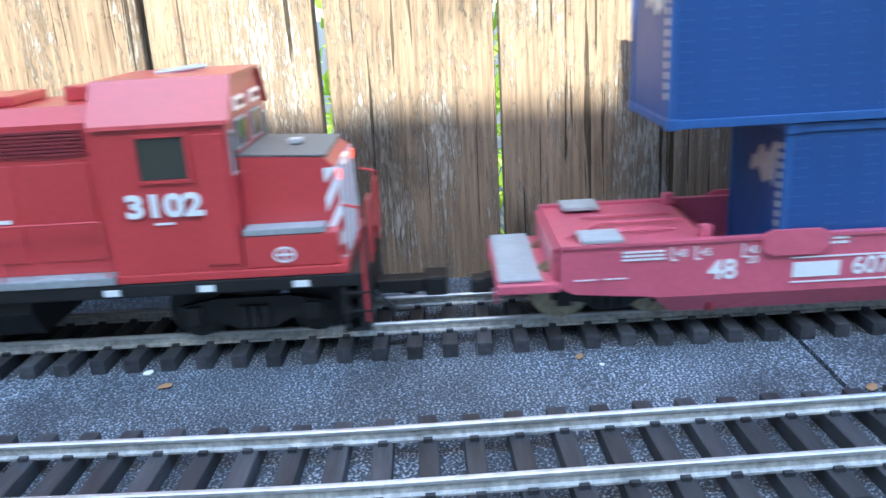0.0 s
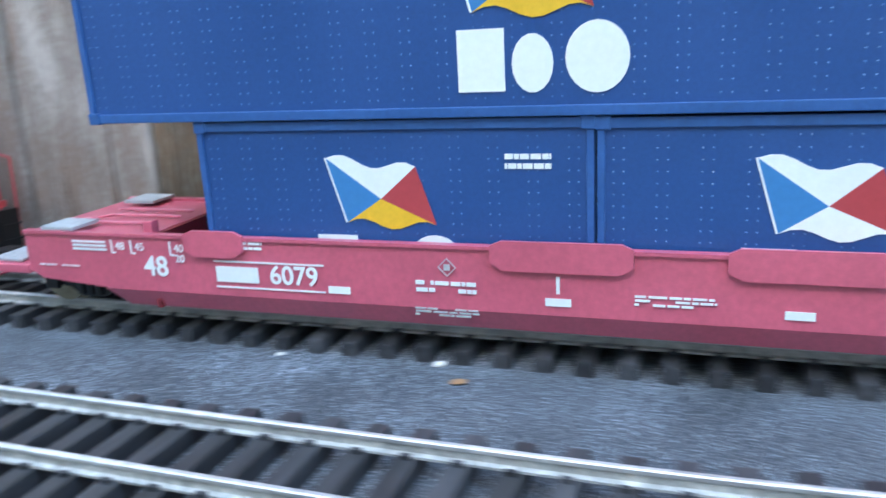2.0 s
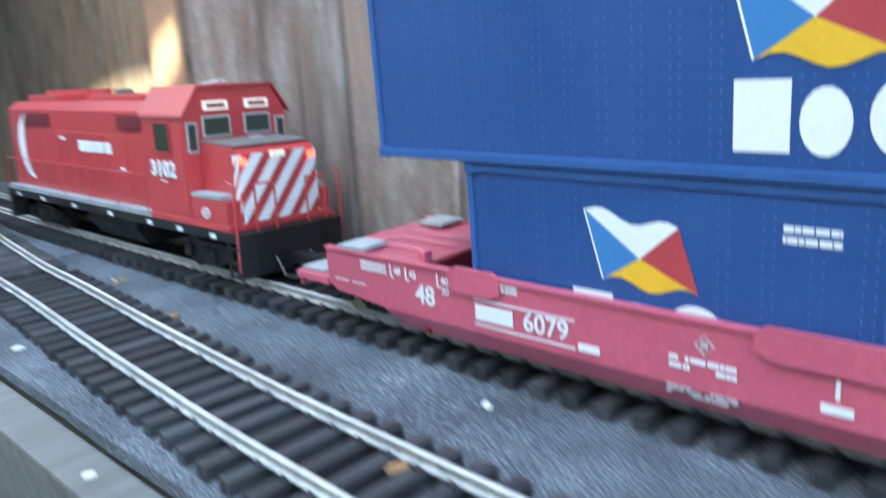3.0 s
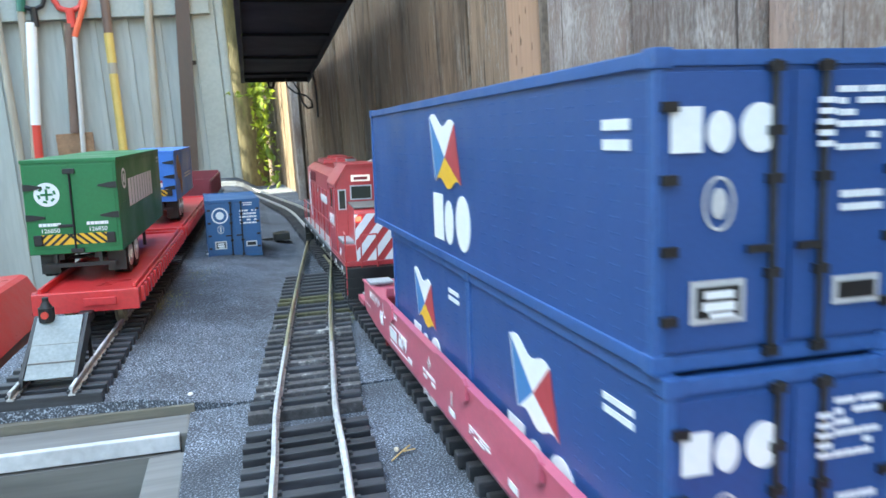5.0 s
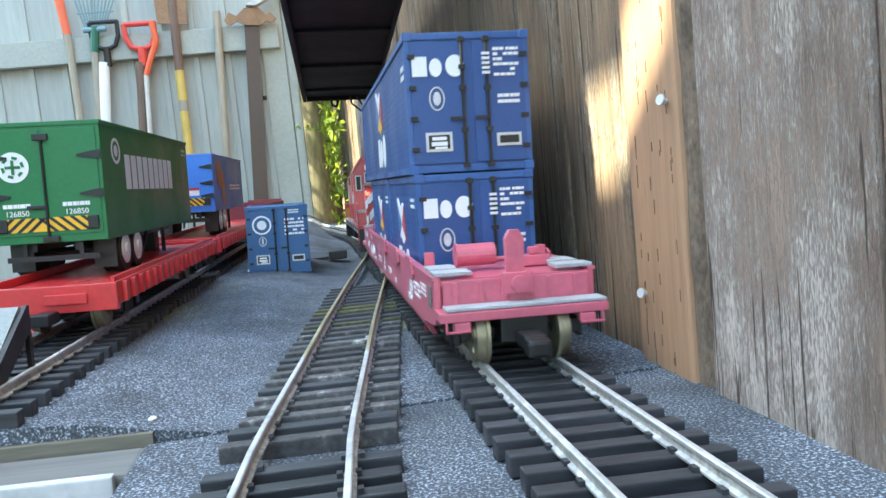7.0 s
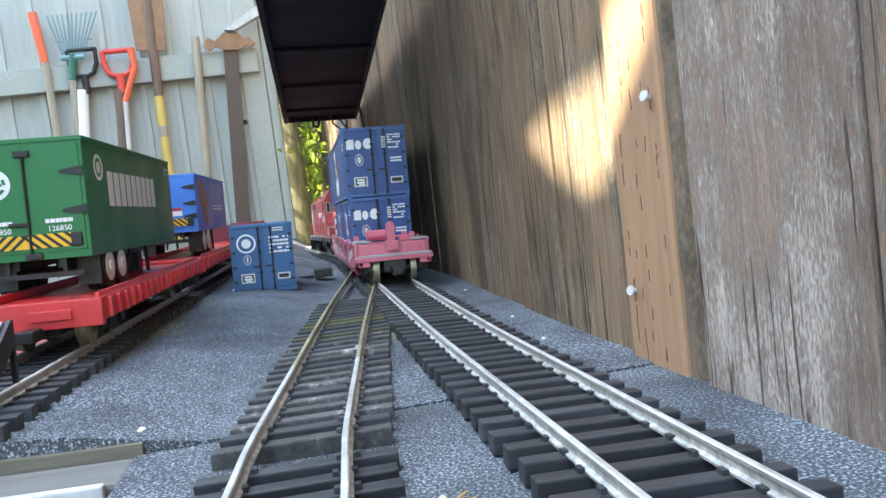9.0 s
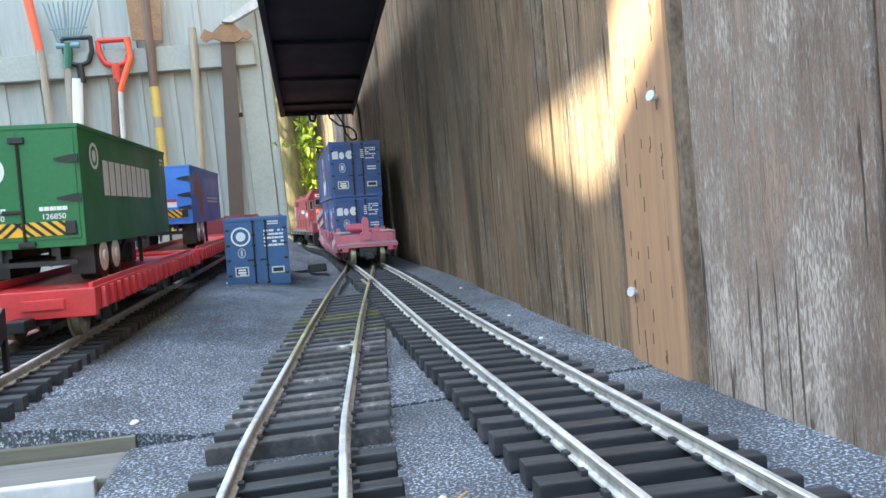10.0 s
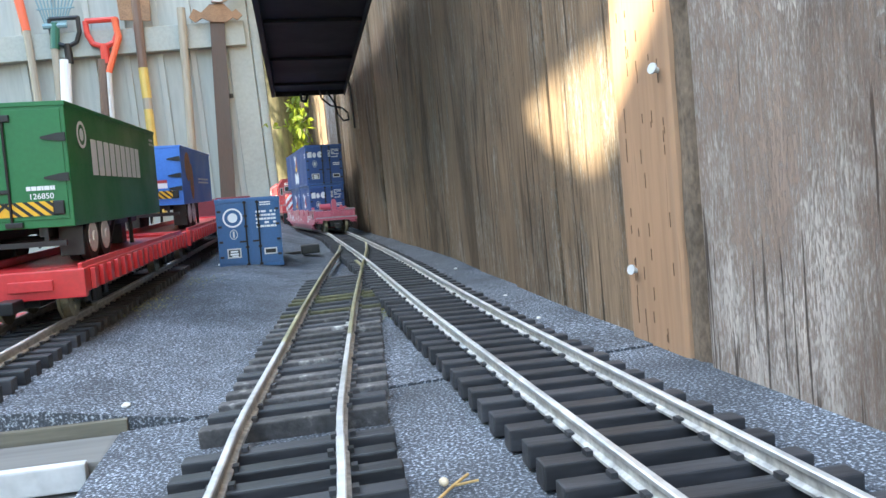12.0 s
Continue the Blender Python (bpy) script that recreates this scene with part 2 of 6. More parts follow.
def rod(bm, a, b, r, seg=8, r2=None):
    a, b = Vector(a), Vector(b)
    d = b - a
    bmesh.ops.create_cone(bm, cap_ends=True, segments=seg, radius1=r, radius2=r if r2 is None else r2, depth=d.length,
                          matrix=Matrix.Translation((a + b) / 2) @ d.to_track_quat("Z", "Y").to_matrix().to_4x4())


def pipe(bm, pts, r, seg=6):
    for a, b in zip(pts, pts[1:]):
        rod(bm, a, b, r, seg)
    for p in pts[1:-1]:
        bmesh.ops.create_icosphere(bm, subdivisions=1, radius=r * 1.02, matrix=Matrix.Translation(p))


def prism(bm, outline, axis, a, b):
    """A flat outline of (p, q) pairs, drawn out along an axis from a to b. x: pairs are y, z; y: x, z; z: x, y."""
    put = {"x": lambda p, q, t: (t, p, q), "y": lambda p, q, t: (p, t, q), "z": lambda p, q, t: (p, q, t)}[axis]
    lo = [bm.verts.new(put(p, q, a)) for p, q in outline]
    hi = [bm.verts.new(put(p, q, b)) for p, q in outline]
    bm.faces.new(lo)
    bm.faces.new(hi[::-1])
    k = len(lo)
    for i in range(k):
        bm.faces.new((lo[i], hi[i], hi[(i + 1) % k], lo[(i + 1) % k]))
    bmesh.ops.recalc_face_normals(bm, faces=bm.faces[:])


def part(name, bm, material, parent=None, label="", smooth=False):
    me = bpy.data.meshes.new(name)
    bm.to_mesh(me)
    bm.free()
    me.materials.append(material)
    if smooth:
        me.polygons.foreach_set("use_smooth", [True] * len(me.polygons))
    ob = new(name, me)
    if parent is not None:
        ob.parent = parent
    if label:
        ob["label"] = label
    return ob


def solid(name, material, parent, *boxes, bevel=0.0, label=""):
    """One bevelled block, or one part for each block given. Returns the first."""
    made = []
    for b in boxes:
        bm = bmesh.new()
        box(bm, *b, bevel=bevel)
        made.append(part(name, bm, material, parent, label))
    return made[0]


def thing(name, m, label, category, group="", kind=""):
    ob = new(name)
    ob.matrix_basis = m
    ob.empty_display_size = 0.05
    return tagged(ob, label, category, group, kind)


def writing(text, size, material, parent, m, name="lettering", bold=0.0):
    """Flat raised characters; the pose m is in the parent's space."""
    cu = bpy.data.curves.new(name, "FONT")
    cu.body, cu.size, cu.align_x, cu.align_y, cu.extrude, cu.offset = text, size, "CENTER", "CENTER", 0.0002, bold
    tmp = new("tmp", cu)
    me = bpy.data.meshes.new_from_object(tmp.evaluated_get(bpy.context.evaluated_depsgraph_get()))
    bpy.data.objects.remove(tmp)
    me.materials.append(material)
    ob = new(name, me)
    ob.parent = parent
    ob.matrix_basis = m
    return ob

# faces that look to -x (the side that the camera sees) and to -y (tail ends)
def side_m(x, y, z):
    return Matrix.Translation((x, y, z)) @ Matrix(((0, 0, -1, 0), (-1, 0, 0, 0), (0, 1, 0, 0), (0, 0, 0, 1)))


def tail_m(x, y, z):
    return Matrix.Translation((x, y, z)) @ Matrix(((1, 0, 0, 0), (0, 0, -1, 0), (0, 1, 0, 0), (0, 0, 0, 1)))


def shape(name, outlines, material, parent, m, thick=0.0003):
    """Flat printed shapes from outlines in the plane of m."""
    bm = bmesh.new()
    for o in outlines:
        prism(bm, o, "z", 0, thick)
    bmesh.ops.remove_doubles(bm, verts=bm.verts[:], dist=1e-6)
    ob = part(name, bm, material, parent)
    ob.matrix_basis = m
    return ob


def oval(cx, cy, rx, ry, n=20, a0=0.0, a1=360.0):
    return [(cx + rx * math.cos(radians(a0 + (a1 - a0) * i / n)), cy + ry * math.sin(radians(a0 + (a1 - a0) * i / n))) for i in range(n if a1 - a0 >= 360 else n + 1)]


def ring(cx, cy, rx, ry, wx, wy, n=20):
    outer, inner = oval(cx, cy, rx, ry, n), oval(cx, cy, rx - wx, ry - wy, n)
    return [[outer[i], outer[(i + 1) % n], inner[(i + 1) % n], inner[i]] for i in range(n)]


def bar(cx, cy, w, h):
    return [(cx - w / 2, cy - h / 2), (cx + w / 2, cy - h / 2), (cx + w / 2, cy + h / 2), (cx - w / 2, cy + h / 2)]

# ---- track lines ----
def main_line(y):
    """Centre of the main track at y, and its turn to the left in radians."""
    if y < 1.7:
        return 0.0, 0.0
    d = min(y - 1.7, 0.36)
    return -d * d / (2 * CURVE) - d / CURVE * (y - 1.7 - d), d / CURVE


def ease(v):
    v = min(max(v, 0.0), 1.0)
    return v * v * (3 - 2 * v)


def grade(y):
    """How far the main line has climbed at y."""
    return 0.007 * ease((y - 0.55) / 0.6)


# the siding's side of the deck is canted: it stands higher towards the yard
SIDE = pose(0.0075, -0.0328, -0.0032, 0.87, 2.71, 1.12)


def cant(y):
    """The main line leans towards the fence by this much."""
    return radians(2.7) * ease((y + 0.25) / 0.5)


def felt_drop(x, y):
    """Height of the felt over its level: flat under the main line, canted under the siding."""
    if y < 0.505:
        return 0.0
    w = ease((branch_line(min(y, 1.4))[0] - 0.045 - x) / 0.09)
    return grade(y) * (1 - w) + w * (-0.0473 * x + 0.0152 * y - 0.0032)


CURVE = 3.6
BRANCH = [(-1.6, -0.110), (-1.1, -0.134), (-0.74, -0.150), (-0.5, -0.158), (-0.2, -0.153), (0.02, -0.1465), (0.2, -0.134), (0.35, -0.121), (0.43, -0.1165), (0.52, -0.107), (0.62, -0.0960), (0.72, -0.085), (0.86, -0.0675), (1.0, -0.0495), (1.12, -0.034), (1.24, -0.019), (1.36, -0.008), (1.5, 0.0)]


def branch_line(y):
    xs, ys = [p[1] for p in BRANCH], [p[0] for p in BRANCH]
    x = float(np.interp(y, ys, xs))
    e = 0.03
    if y < 0.40 or y > 0.47:
        x = (float(np.interp(y - e, ys, xs)) + x + float(np.interp(y + e, ys, xs))) / 3
    dx = float(np.interp(y + 0.02, ys, xs)) - float(np.interp(y - 0.02, ys, xs))
    return x, -math.atan2(dx, 0.04)


def siding_line(y):
    return -0.290 + 0.055 * (y - 0.6), -0.055


RAIL_TOP, GAUGE, TIE_STEP = 0.018, 0.0405, 0.0195
PROFILE = [(-0.0014, -0.0004), (-0.0013, -0.0018), (-0.0005, -0.0024), (-0.0005, -0.0052), (-0.0023, -0.0058), (-0.0023, -0.0068), (0.0023, -0.0068), (0.0023, -0.0058), (0.0005, -0.0052), (0.0005, -0.0024), (0.0013, -0.0018), (0.0014, -0.0004), (0.0009, 0.0), (-0.0009, 0.0)]


def rail(name, line, offset, y0, y1, material, parent, step=0.03, label=""):
    level = line is siding_line
    bm = bmesh.new()
    rows = []
    k = max(2, int((y1 - y0) / step))
    for i in range(k + 1):
        y = y0 + (y1 - y0) * i / k
        x, turn = line(y)
        rows.append([bm.verts.new((x + (offset + p) * math.cos(turn), y + (offset + p) * math.sin(turn), RAIL_TOP + q + (0 if level else grade(y)) - (offset * math.tan(cant(y)) if line is main_line else 0))) for p, q in PROFILE])
    n = len(PROFILE)
    for a, b in zip(rows, rows[1:]):
        for j in range(n):
            face = bm.faces.new((a[j], a[(j + 1) % n], b[(j + 1) % n], b[j]))
            face.material_index = 0 if j in (10, 11, 12, 13, 0) else 1
    bm.faces.new(rows[0])
    bm.faces.new(rows[-1][::-1])
    bmesh.ops.recalc_face_normals(bm, faces=bm.faces[:])
    ob = part(name, bm, material, parent, label)
    ob.data.materials.append(RAIL_SIDE)
    return ob


def tie_mesh(name, half, material, width=0.0086):
    bm = bmesh.new()
    box(bm, -half, half, -width / 2, width / 2, 0.0030, 0.0114, bevel=0.0008)
    for s in (-1, 1):
        for o in (-0.0036, 0.0036):
            box(bm, s * GAUGE / 2 + o - 0.0011, s * GAUGE / 2 + o + 0.0011, -0.0020, 0.0020, 0.0112, 0.0132)
    me = bpy.data.meshes.new(name)
    bm.to_mesh(me)
    bm.free()
    me.materials.append(material)
    return me


def lay_track(name, label, line, y0, y1, tie_half=0.040, phase=0.0, worn=None, skip=None, rail_material=None, kind="structure", yellow=99.0, moss=None):
    tr = thing(name, pose(0, 0, 0), label, "track", kind=kind)
    for s in (-1, 1):
        rail("rail", line, s * GAUGE / 2, y0, min(y1, yellow), rail_material or RAIL, tr)
        if y1 > yellow:
            rail("rail", line, s * GAUGE / 2, yellow + 0.001, y1, BRASS, tr, label="yellowed metal rail")
    mossy = tie_mesh("tie", tie_half, TIE_MOSS)
    plain, old = tie_mesh("tie", tie_half, TIE), tie_mesh("tie", tie_half, TIE_WORN)
    y = y0 + 0.006 + phase
    rnd = random.Random(name)
    while y < y1 - 0.004:
        if not (skip and skip(y)):
            x, turn = line(y)
            tie = new("tie", mossy if moss and moss(y, rnd) else old if worn and worn(y, rnd) else plain)
            tie.parent = tr
            tie.matrix_basis = Matrix.Translation((x + rnd.uniform(-0.0008, 0.0008), y, rnd.uniform(-0.0004, 0.0002) + (0 if line is siding_line else grade(y)))) @ Matrix.Rotation(turn + rnd.uniform(-0.012, 0.012), 4, "Z") @ Matrix.Rotation(cant(y) if line is main_line else 0.0, 4, "Y")
        y += TIE_STEP
    return tr

# ---- structure: ground, deck, fence, shed, added sun-blocking wall ----
solid("ground", SOIL, None, (-60, 60, -60, 60, -0.86, -0.80))
tagged(bpy.data.objects["ground"], "dark soil yard floor far below the raised deck", "ground", kind="structure")


def felt_sheet(left, x1, y0, y1, top):
    """A sheet of granule felt with a slightly uneven surface and edge."""
    bm = bmesh.new()
    nx, ny = max(2, int((x1 - left(y0)) / 0.03)), max(2, int((y1 - y0) / 0.03))
    g = [[None] * (ny + 1) for _ in range(nx + 1)]
    for i in range(nx + 1):
        for j in range(ny + 1):
            y = y0 + (y1 - y0) * j / ny
            x = left(y) + (x1 - left(y)) * i / nx
            wob = 0.0022 * noise.noise((x * 14, y * 14, 3)) if j in (0, ny) or i == 0 else 0
            if i == 0:
                x += wob
            if j in (0, ny):
                y += wob
            g[i][j] = bm.verts.new((x, y, top + felt_drop(x, y) + 0.0009 * noise.noise((x * 7, y * 7, 0))))
    for i in range(nx):
        for j in range(ny):
            bm.faces.new((g[i][j], g[i + 1][j], g[i + 1][j + 1], g[i][j + 1]))
    edge = [e for e in bm.edges if e.is_boundary]
    ex = bmesh.ops.extrude_edge_only(bm, edges=edge)
    for v in ex["geom"]:
        if isinstance(v, bmesh.types.BMVert):
            v.co.z -= 0.0078
    bmesh.ops.recalc_face_normals(bm, faces=bm.faces[:])
    ob = part("roofing_felt", bm, FELT)
    return tagged(ob, "blue-grey granulated roofing felt laid on the deck", "roofing felt", kind="structure")


felt_sheet(lambda y: -0.190, 0.093, -3.0, -0.742, 0.0035)
felt_sheet(lambda y: -0.196, 0.093, -0.739, 0.5035, 0.0035)
felt_sheet(lambda y: -0.355 + 0.035 * (y - 0.56), 0.093, 0.5065, 3.25, 0.0041)
deck = thing("deck", pose(0, 0, 0), "raised timber deck carrying the model railway", "deck", kind="structure")
solid("decking", PLY, deck, (-0.189, 0.10, -3.0, 0.5055, -0.022, -0.0045), label="plywood deck under the felt")
solid("decking", PLY, deck, (-0.14, 0.10, 0.5085, 0.94, -0.022, -0.0045), (-0.20, 0.10, 0.9405, 3.26, -0.085, -0.060), label="plywood deck under the felt")
solid("decking", PLY, deck, (-0.325, -0.19, 0.5395, 0.94, -0.022, -0.0045), label="plywood deck under the felt").matrix_basis = SIDE
solid("joist", GREYWOOD, deck, (-0.222, -0.197, -3.0, 0.452, -0.100, -0.006), bevel=0.002, label="grey weathered edge joist")
solid("joist", GREYWOOD, deck, (-0.356, -0.193, 0.499, 0.537, -0.100, -0.010), bevel=0.002, label="grey weathered edge joist").matrix_basis = SIDE
solid("edge_strip", PALEWOOD, deck, (-0.356, -0.199, 0.4925, 0.4985, -0.020, -0.0085), bevel=0.001, label="pale worn edge strip").matrix_basis = SIDE
solid("fascia", GREYWOOD, deck, (-0.356, -0.199, 0.4905, 0.4985, -0.115, -0.0215), label="grey lumber face").matrix_basis = SIDE
for py in (-1.9, -0.7, 0.40, 1.7, 3.0):
    solid("deck_post", GREYWOOD, deck, (-0.19, -0.10, py - 0.045, py + 0.045, -0.80, -0.0225))
for py in (0.60, 2.9):
    solid("deck_post", GREYWOOD, deck, (-0.30, -0.21, py - 0.045, py + 0.045, -0.80, -0.0225))

# fence: boards with slight gaps, a post, flaking boards
fence = thing("fence", Matrix.Translation((0.08, 0, 0)) @ Matrix.Rotation(radians(0.9), 4, "Y") @ Matrix.Translation((-0.08, 0, 0)), "tall weathered wooden board fence behind the tracks", "fence", kind="structure")
rnd = random.Random(4)


def fence_board(y0, y1, x, material, top=1.75, warp=0.0):
    bm = bmesh.new()
    box(bm, x, x + 0.019, y0, y1, -0.45, top, bevel=0.0025)
    bmesh.ops.bisect_plane(bm, geom=bm.verts[:] + bm.edges[:] + bm.faces[:], plane_co=(0, 0, 0.12), plane_no=(0, 0, 1))
    for v in bm.verts:
        v.co.x += 0.0015 * noise.noise((y0 * 9, v.co.y * 30, v.co.z * 4)) + warp * (v.co.y - y0)
    return part("board", bm, material, fence)


edges = [-3.0 + 0.115 * i for i in range(20)]
for a in [y for y in edges if y < -0.95]:
    fence_board(a, a + 0.1125, 0.094, FENCE)
NEAR = [-0.938, -0.823, -0.706, -0.592, -0.477, -0.362, -0.247, -0.130, -0.014, 0.101, 0.216, 0.331, 0.449]
for a, b, gap in zip(NEAR, NEAR[1:], (0.003, 0.003, 0.0015, 0.0055, 0.0075, 0.0015, 0.001, 0.001, 0.001, 0.0015, 0.001, 0.001, 0.001)):
    fence_board(a + gap / 2, b - gap / 2, 0.090 - 0.011 * ease((a + 0.1) / 0.45), FENCE if a < -0.2 else FENCE_PALE, warp=rnd.uniform(-0.01, 0.01))
post_ = solid("post", POST, fence, (0.0775, 0.155, 0.4665, 0.533, -0.45, 1.75), bevel=0.004, label="brown stained fence post")
bm = bmesh.new()
rows = []
for k in range(120):
    z = -0.45 + 2.2 * k / 119
    w = 0.0025 * noise.noise((3, 7, z * 22)) + 0.0012 * noise.noise((5, 1, z * 90))
    rows.append([bm.verts.new(v) for v in ((0.0800 + w, 0.4668 + w, z), (0.0790 + w, 0.4600, z), (0.0830 - w, 0.4520, z), (0.15, 0.4515, z))])
for a_, b_ in zip(rows, rows[1:]):
    for k in range(3):
        bm.faces.new((a_[k], a_[k + 1], b_[k + 1], b_[k]))
part("bark_edge", bm, BARK_EDGE, post_, "dark rough bark left on the post's edge")
bm = bmesh.new()
for k in range(95):
    y, z, h = rnd.choice((0.477, 0.488, 0.500, 0.511, 0.521)) + rnd.gauss(0, 0.0012), rnd.uniform(-0.02, 0.40), rnd.uniform(0.003, 0.008)
    box(bm, 0.0772, 0.0776, y, y + 0.00035, z, z + h)
tagged(part("checks", bm, DARK_CRACK, post_), kind="stuff")
for y, z in ((0.478, 0.146), (0.520, 0.043)):
    bm = bmesh.new()
    rod(bm, (0.0777, y, z), (0.0740, y - 0.0012, z + 0.001), 0.0014, 10)
    rod(bm, (0.0742, y - 0.0011, z + 0.001), (0.0734, y - 0.0014, z + 0.0012), 0.0028, 12)
    part("nail", bm, SILVER, post_, "bright nail head")
a = 0.534
widths = [0.120, 0.124, 0.138, 0.148, 0.138, 0.120, 0.138, 0.142, 0.130, 0.140]
i = 0
while a < 6.0:
    w = widths[i % len(widths)]
    fence_board(a + 0.0013, a + w - 0.0013, 0.081 + 0.006 * ease((a - 0.6) / 0.5) - 0.022 * max(a - 1.2, 0.0) + rnd.uniform(-0.0015, 0.0025), FENCE, warp=rnd.uniform(-0.015, 0.015) - (0.022 if a > 1.2 else 0.0))
    a += w
    i += 1
solid("post", FENCE_PALE, fence, (0.036, 0.057, 2.30, 2.36, -0.45, 1.75), bevel=0.003, label="pale weathered board on the fence")
for z in (0.55, 1.5):
    solid("fence_rail", FENCE, fence, (0.162, 0.20, -3.0, 6.0, z, z + 0.09))

# shed wall with battens, ledge and corner trim
shed = thing("shed", pose(0, 0, 0), "grey painted shed with board and batten walls", "shed", kind="structure")
SY = 3.26
solid("wall", SHED, shed, (-4.2, -0.150, SY, SY + 0.12, -0.80, 1.5))
x = -0.235
while x > -2.4:
    solid("batten", SHED, shed, (x - 0.022, x, SY - 0.012, SY - 0.0005, -0.80, 2.6), bevel=0.002)
    x -= 0.118
solid("ledge_rail", SHED_TRIM, shed, (-2.6, -0.165, SY - 0.050, SY - 0.0135, 0.700, 0.790), bevel=0.003)
solid("corner_trim", SHED_TRIM, shed, (-0.235, -0.148, SY - 0.022, SY - 0.0005, -0.80, 2.6), bevel=0.004)
solid("corner_trim", SHED_TRIM, shed, (-0.148, -0.112, SY - 0.016, SY + 0.10, -0.80, 1.5), bevel=0.012)
solid("side_wall", SHED, shed, (-0.149, -0.120, SY + 0.121, SY + 0.6, -0.80, 1.5))
bm = bmesh.new()
prism(bm, [(-0.270, 0.855), (-0.235, 0.850), (-0.120, 0.905), (-0.120, 0.945)], "y", SY - 0.10, SY - 0.062)
part("brace", bm, PALEWOOD, shed, "pale diagonal brace")
bm = bmesh.new()
rod(bm, (-0.246, SY - 0.030, 0.525), (-0.246, SY - 0.030, 0.70), 0.006)
part("conduit", bm, SHED_TRIM, shed)
bm = bmesh.new()
rod(bm, (-0.246, SY - 0.032, 0.51), (-0.246, SY - 0.032, 0.525), 0.009)
part("conduit_end", bm, BLACK, shed)

# unseen wall added behind the camera: top edge and slot shape sunlight on the fence
house = thing("house", pose(0, 0, 0), "unseen added wall with a slot, shaping the sun on the fence", "house", kind="structure")
HX = -2.2
solid("wall", SHADE_WALL, house, (HX - 0.03, HX, -9.0, 0.06, -0.8, 2.53))
solid("wall", SHADE_WALL, house, (HX - 0.03, HX, 0.06, 0.70, -0.8, 3.0))
for outline in ([(0.70, -0.8), (1.0, -0.8), (1.0, 2.5480), (0.965, 2.5480), (0.93, 2.5410), (0.89, 2.5200), (0.835, 2.5020), (0.79, 2.5070), (0.75, 2.5370), (0.70, 2.5770)],
                [(0.7005, 2.6220), (0.745, 2.6040), (0.765, 2.5800), (0.891, 2.5650), (0.960, 2.5485), (0.9995, 2.5482), (0.9995, 3.0), (0.7005, 3.0)]):
    bm = bmesh.new()
    prism(bm, outline, "x", HX - 0.006, HX)
    part("wall", bm, SHADE_WALL, house)
solid("wall", SHADE_WALL, house, (HX - 0.03, HX, 1.0005, 2.95, -0.8, 3.0))

# ---- tracks ----
lay_track("main_track", "model railway track of silver rails on dark ties beside the fence", main_line, -2.0, 4.2)
lay_track("branch_track", "model railway branch track curving into the main track", branch_line, -1.6, 1.36, worn=lambda y, r: 0.40 < y < 0.75 and r.random() < 0.75, yellow=0.60, moss=lambda y, r: 0.74 < y < 0.84 and r.random() < 0.5, skip=lambda y: 0.418 < y < 0.438 or (y > 0.98))
lay_track("siding_track", "short siding track ending at a buffer stop", siding_line, 0.545, 2.6).matrix_basis = SIDE
solid("turnout_blade", BRASS, None, (-0.030, -0.0265, 1.02, 1.10, 0.012, 0.0205))
tagged(bpy.data.objects["turnout_blade"], "yellowed metal check rail of the turnout", "check rail", kind="structure")

# ---- the overhead black board with cables ----
over = thing("overhead_board", SIDE @ Matrix.Translation((0, 1.33, 0.372)) @ Matrix.Rotation(-0.04, 4, "Z") @ Matrix.Rotation(math.atan2(-0.052, 0.72), 4, "X"), "black shelf board with ribs fixed high on the fence", "shelf")
solid("panel", TRAY, over, (-0.105, 0.056, -0.45, 0.72, 0.004, 0.014))
solid("rim", TRAY, over, (-0.114, -0.1055, -0.45, 0.72, -0.008, 0.045), (0.0525, 0.0555, -0.45, 0.72, -0.010, 0.0035), (-0.105, 0.055, 0.7205, 0.727, -0.006, 0.03))
for yy in (-0.40, -0.15, 0.12, 0.38, 0.62):
    solid("rib", TRAY, over, (-0.1045, 0.052, yy, yy + 0.012, -0.002, 0.0035), bevel=0.001)
cab = thing("cable", SIDE, "black cables hanging in a loop under the shelf", "cable")
for k, pts in enumerate((
        [(0.02, 1.98, 0.318), (0.025, 2.0, 0.300), (0.045, 2.0, 0.283), (0.068, 1.98, 0.275), (0.078, 1.96, 0.262), (0.0775, 1.94, 0.245), (0.066, 1.94, 0.243), (0.055, 1.95, 0.258), (0.05, 1.96, 0.285), (0.035, 1.97, 0.312)],
        [(0.076, 1.90, 0.330), (0.079, 1.88, 0.305), (0.080, 1.87, 0.27), (0.080, 1.86, 0.22)],
        [(-0.02, 2.03, 0.315), (-0.018, 2.035, 0.300), (-0.008, 2.035, 0.298), (-0.004, 2.03, 0.315)])):
    bm = bmesh.new()
    pipe(bm, pts, 0.0022 if k < 2 else 0.003)
    part("strand", bm, BLACK, cab, smooth=True)

# ---- printed emblems as plain shapes ----
def emblem(parent, m, w, h):
    """Three plain white shapes side by side: a block, a disc and an oval."""
    shape("emblem_block", [bar(-0.31 * w, 0, 0.27 * w, 0.9 * h)], WHITE, parent, m)
    shape("emblem_disc", [oval(-0.02 * w, -0.06 * h, 0.115 * w, 0.42 * h, 18)], WHITE, parent, m)
    return shape("emblem_oval", [oval(0.33 * w, 0, 0.17 * w, 0.5 * h, 24)], WHITE, parent, m)


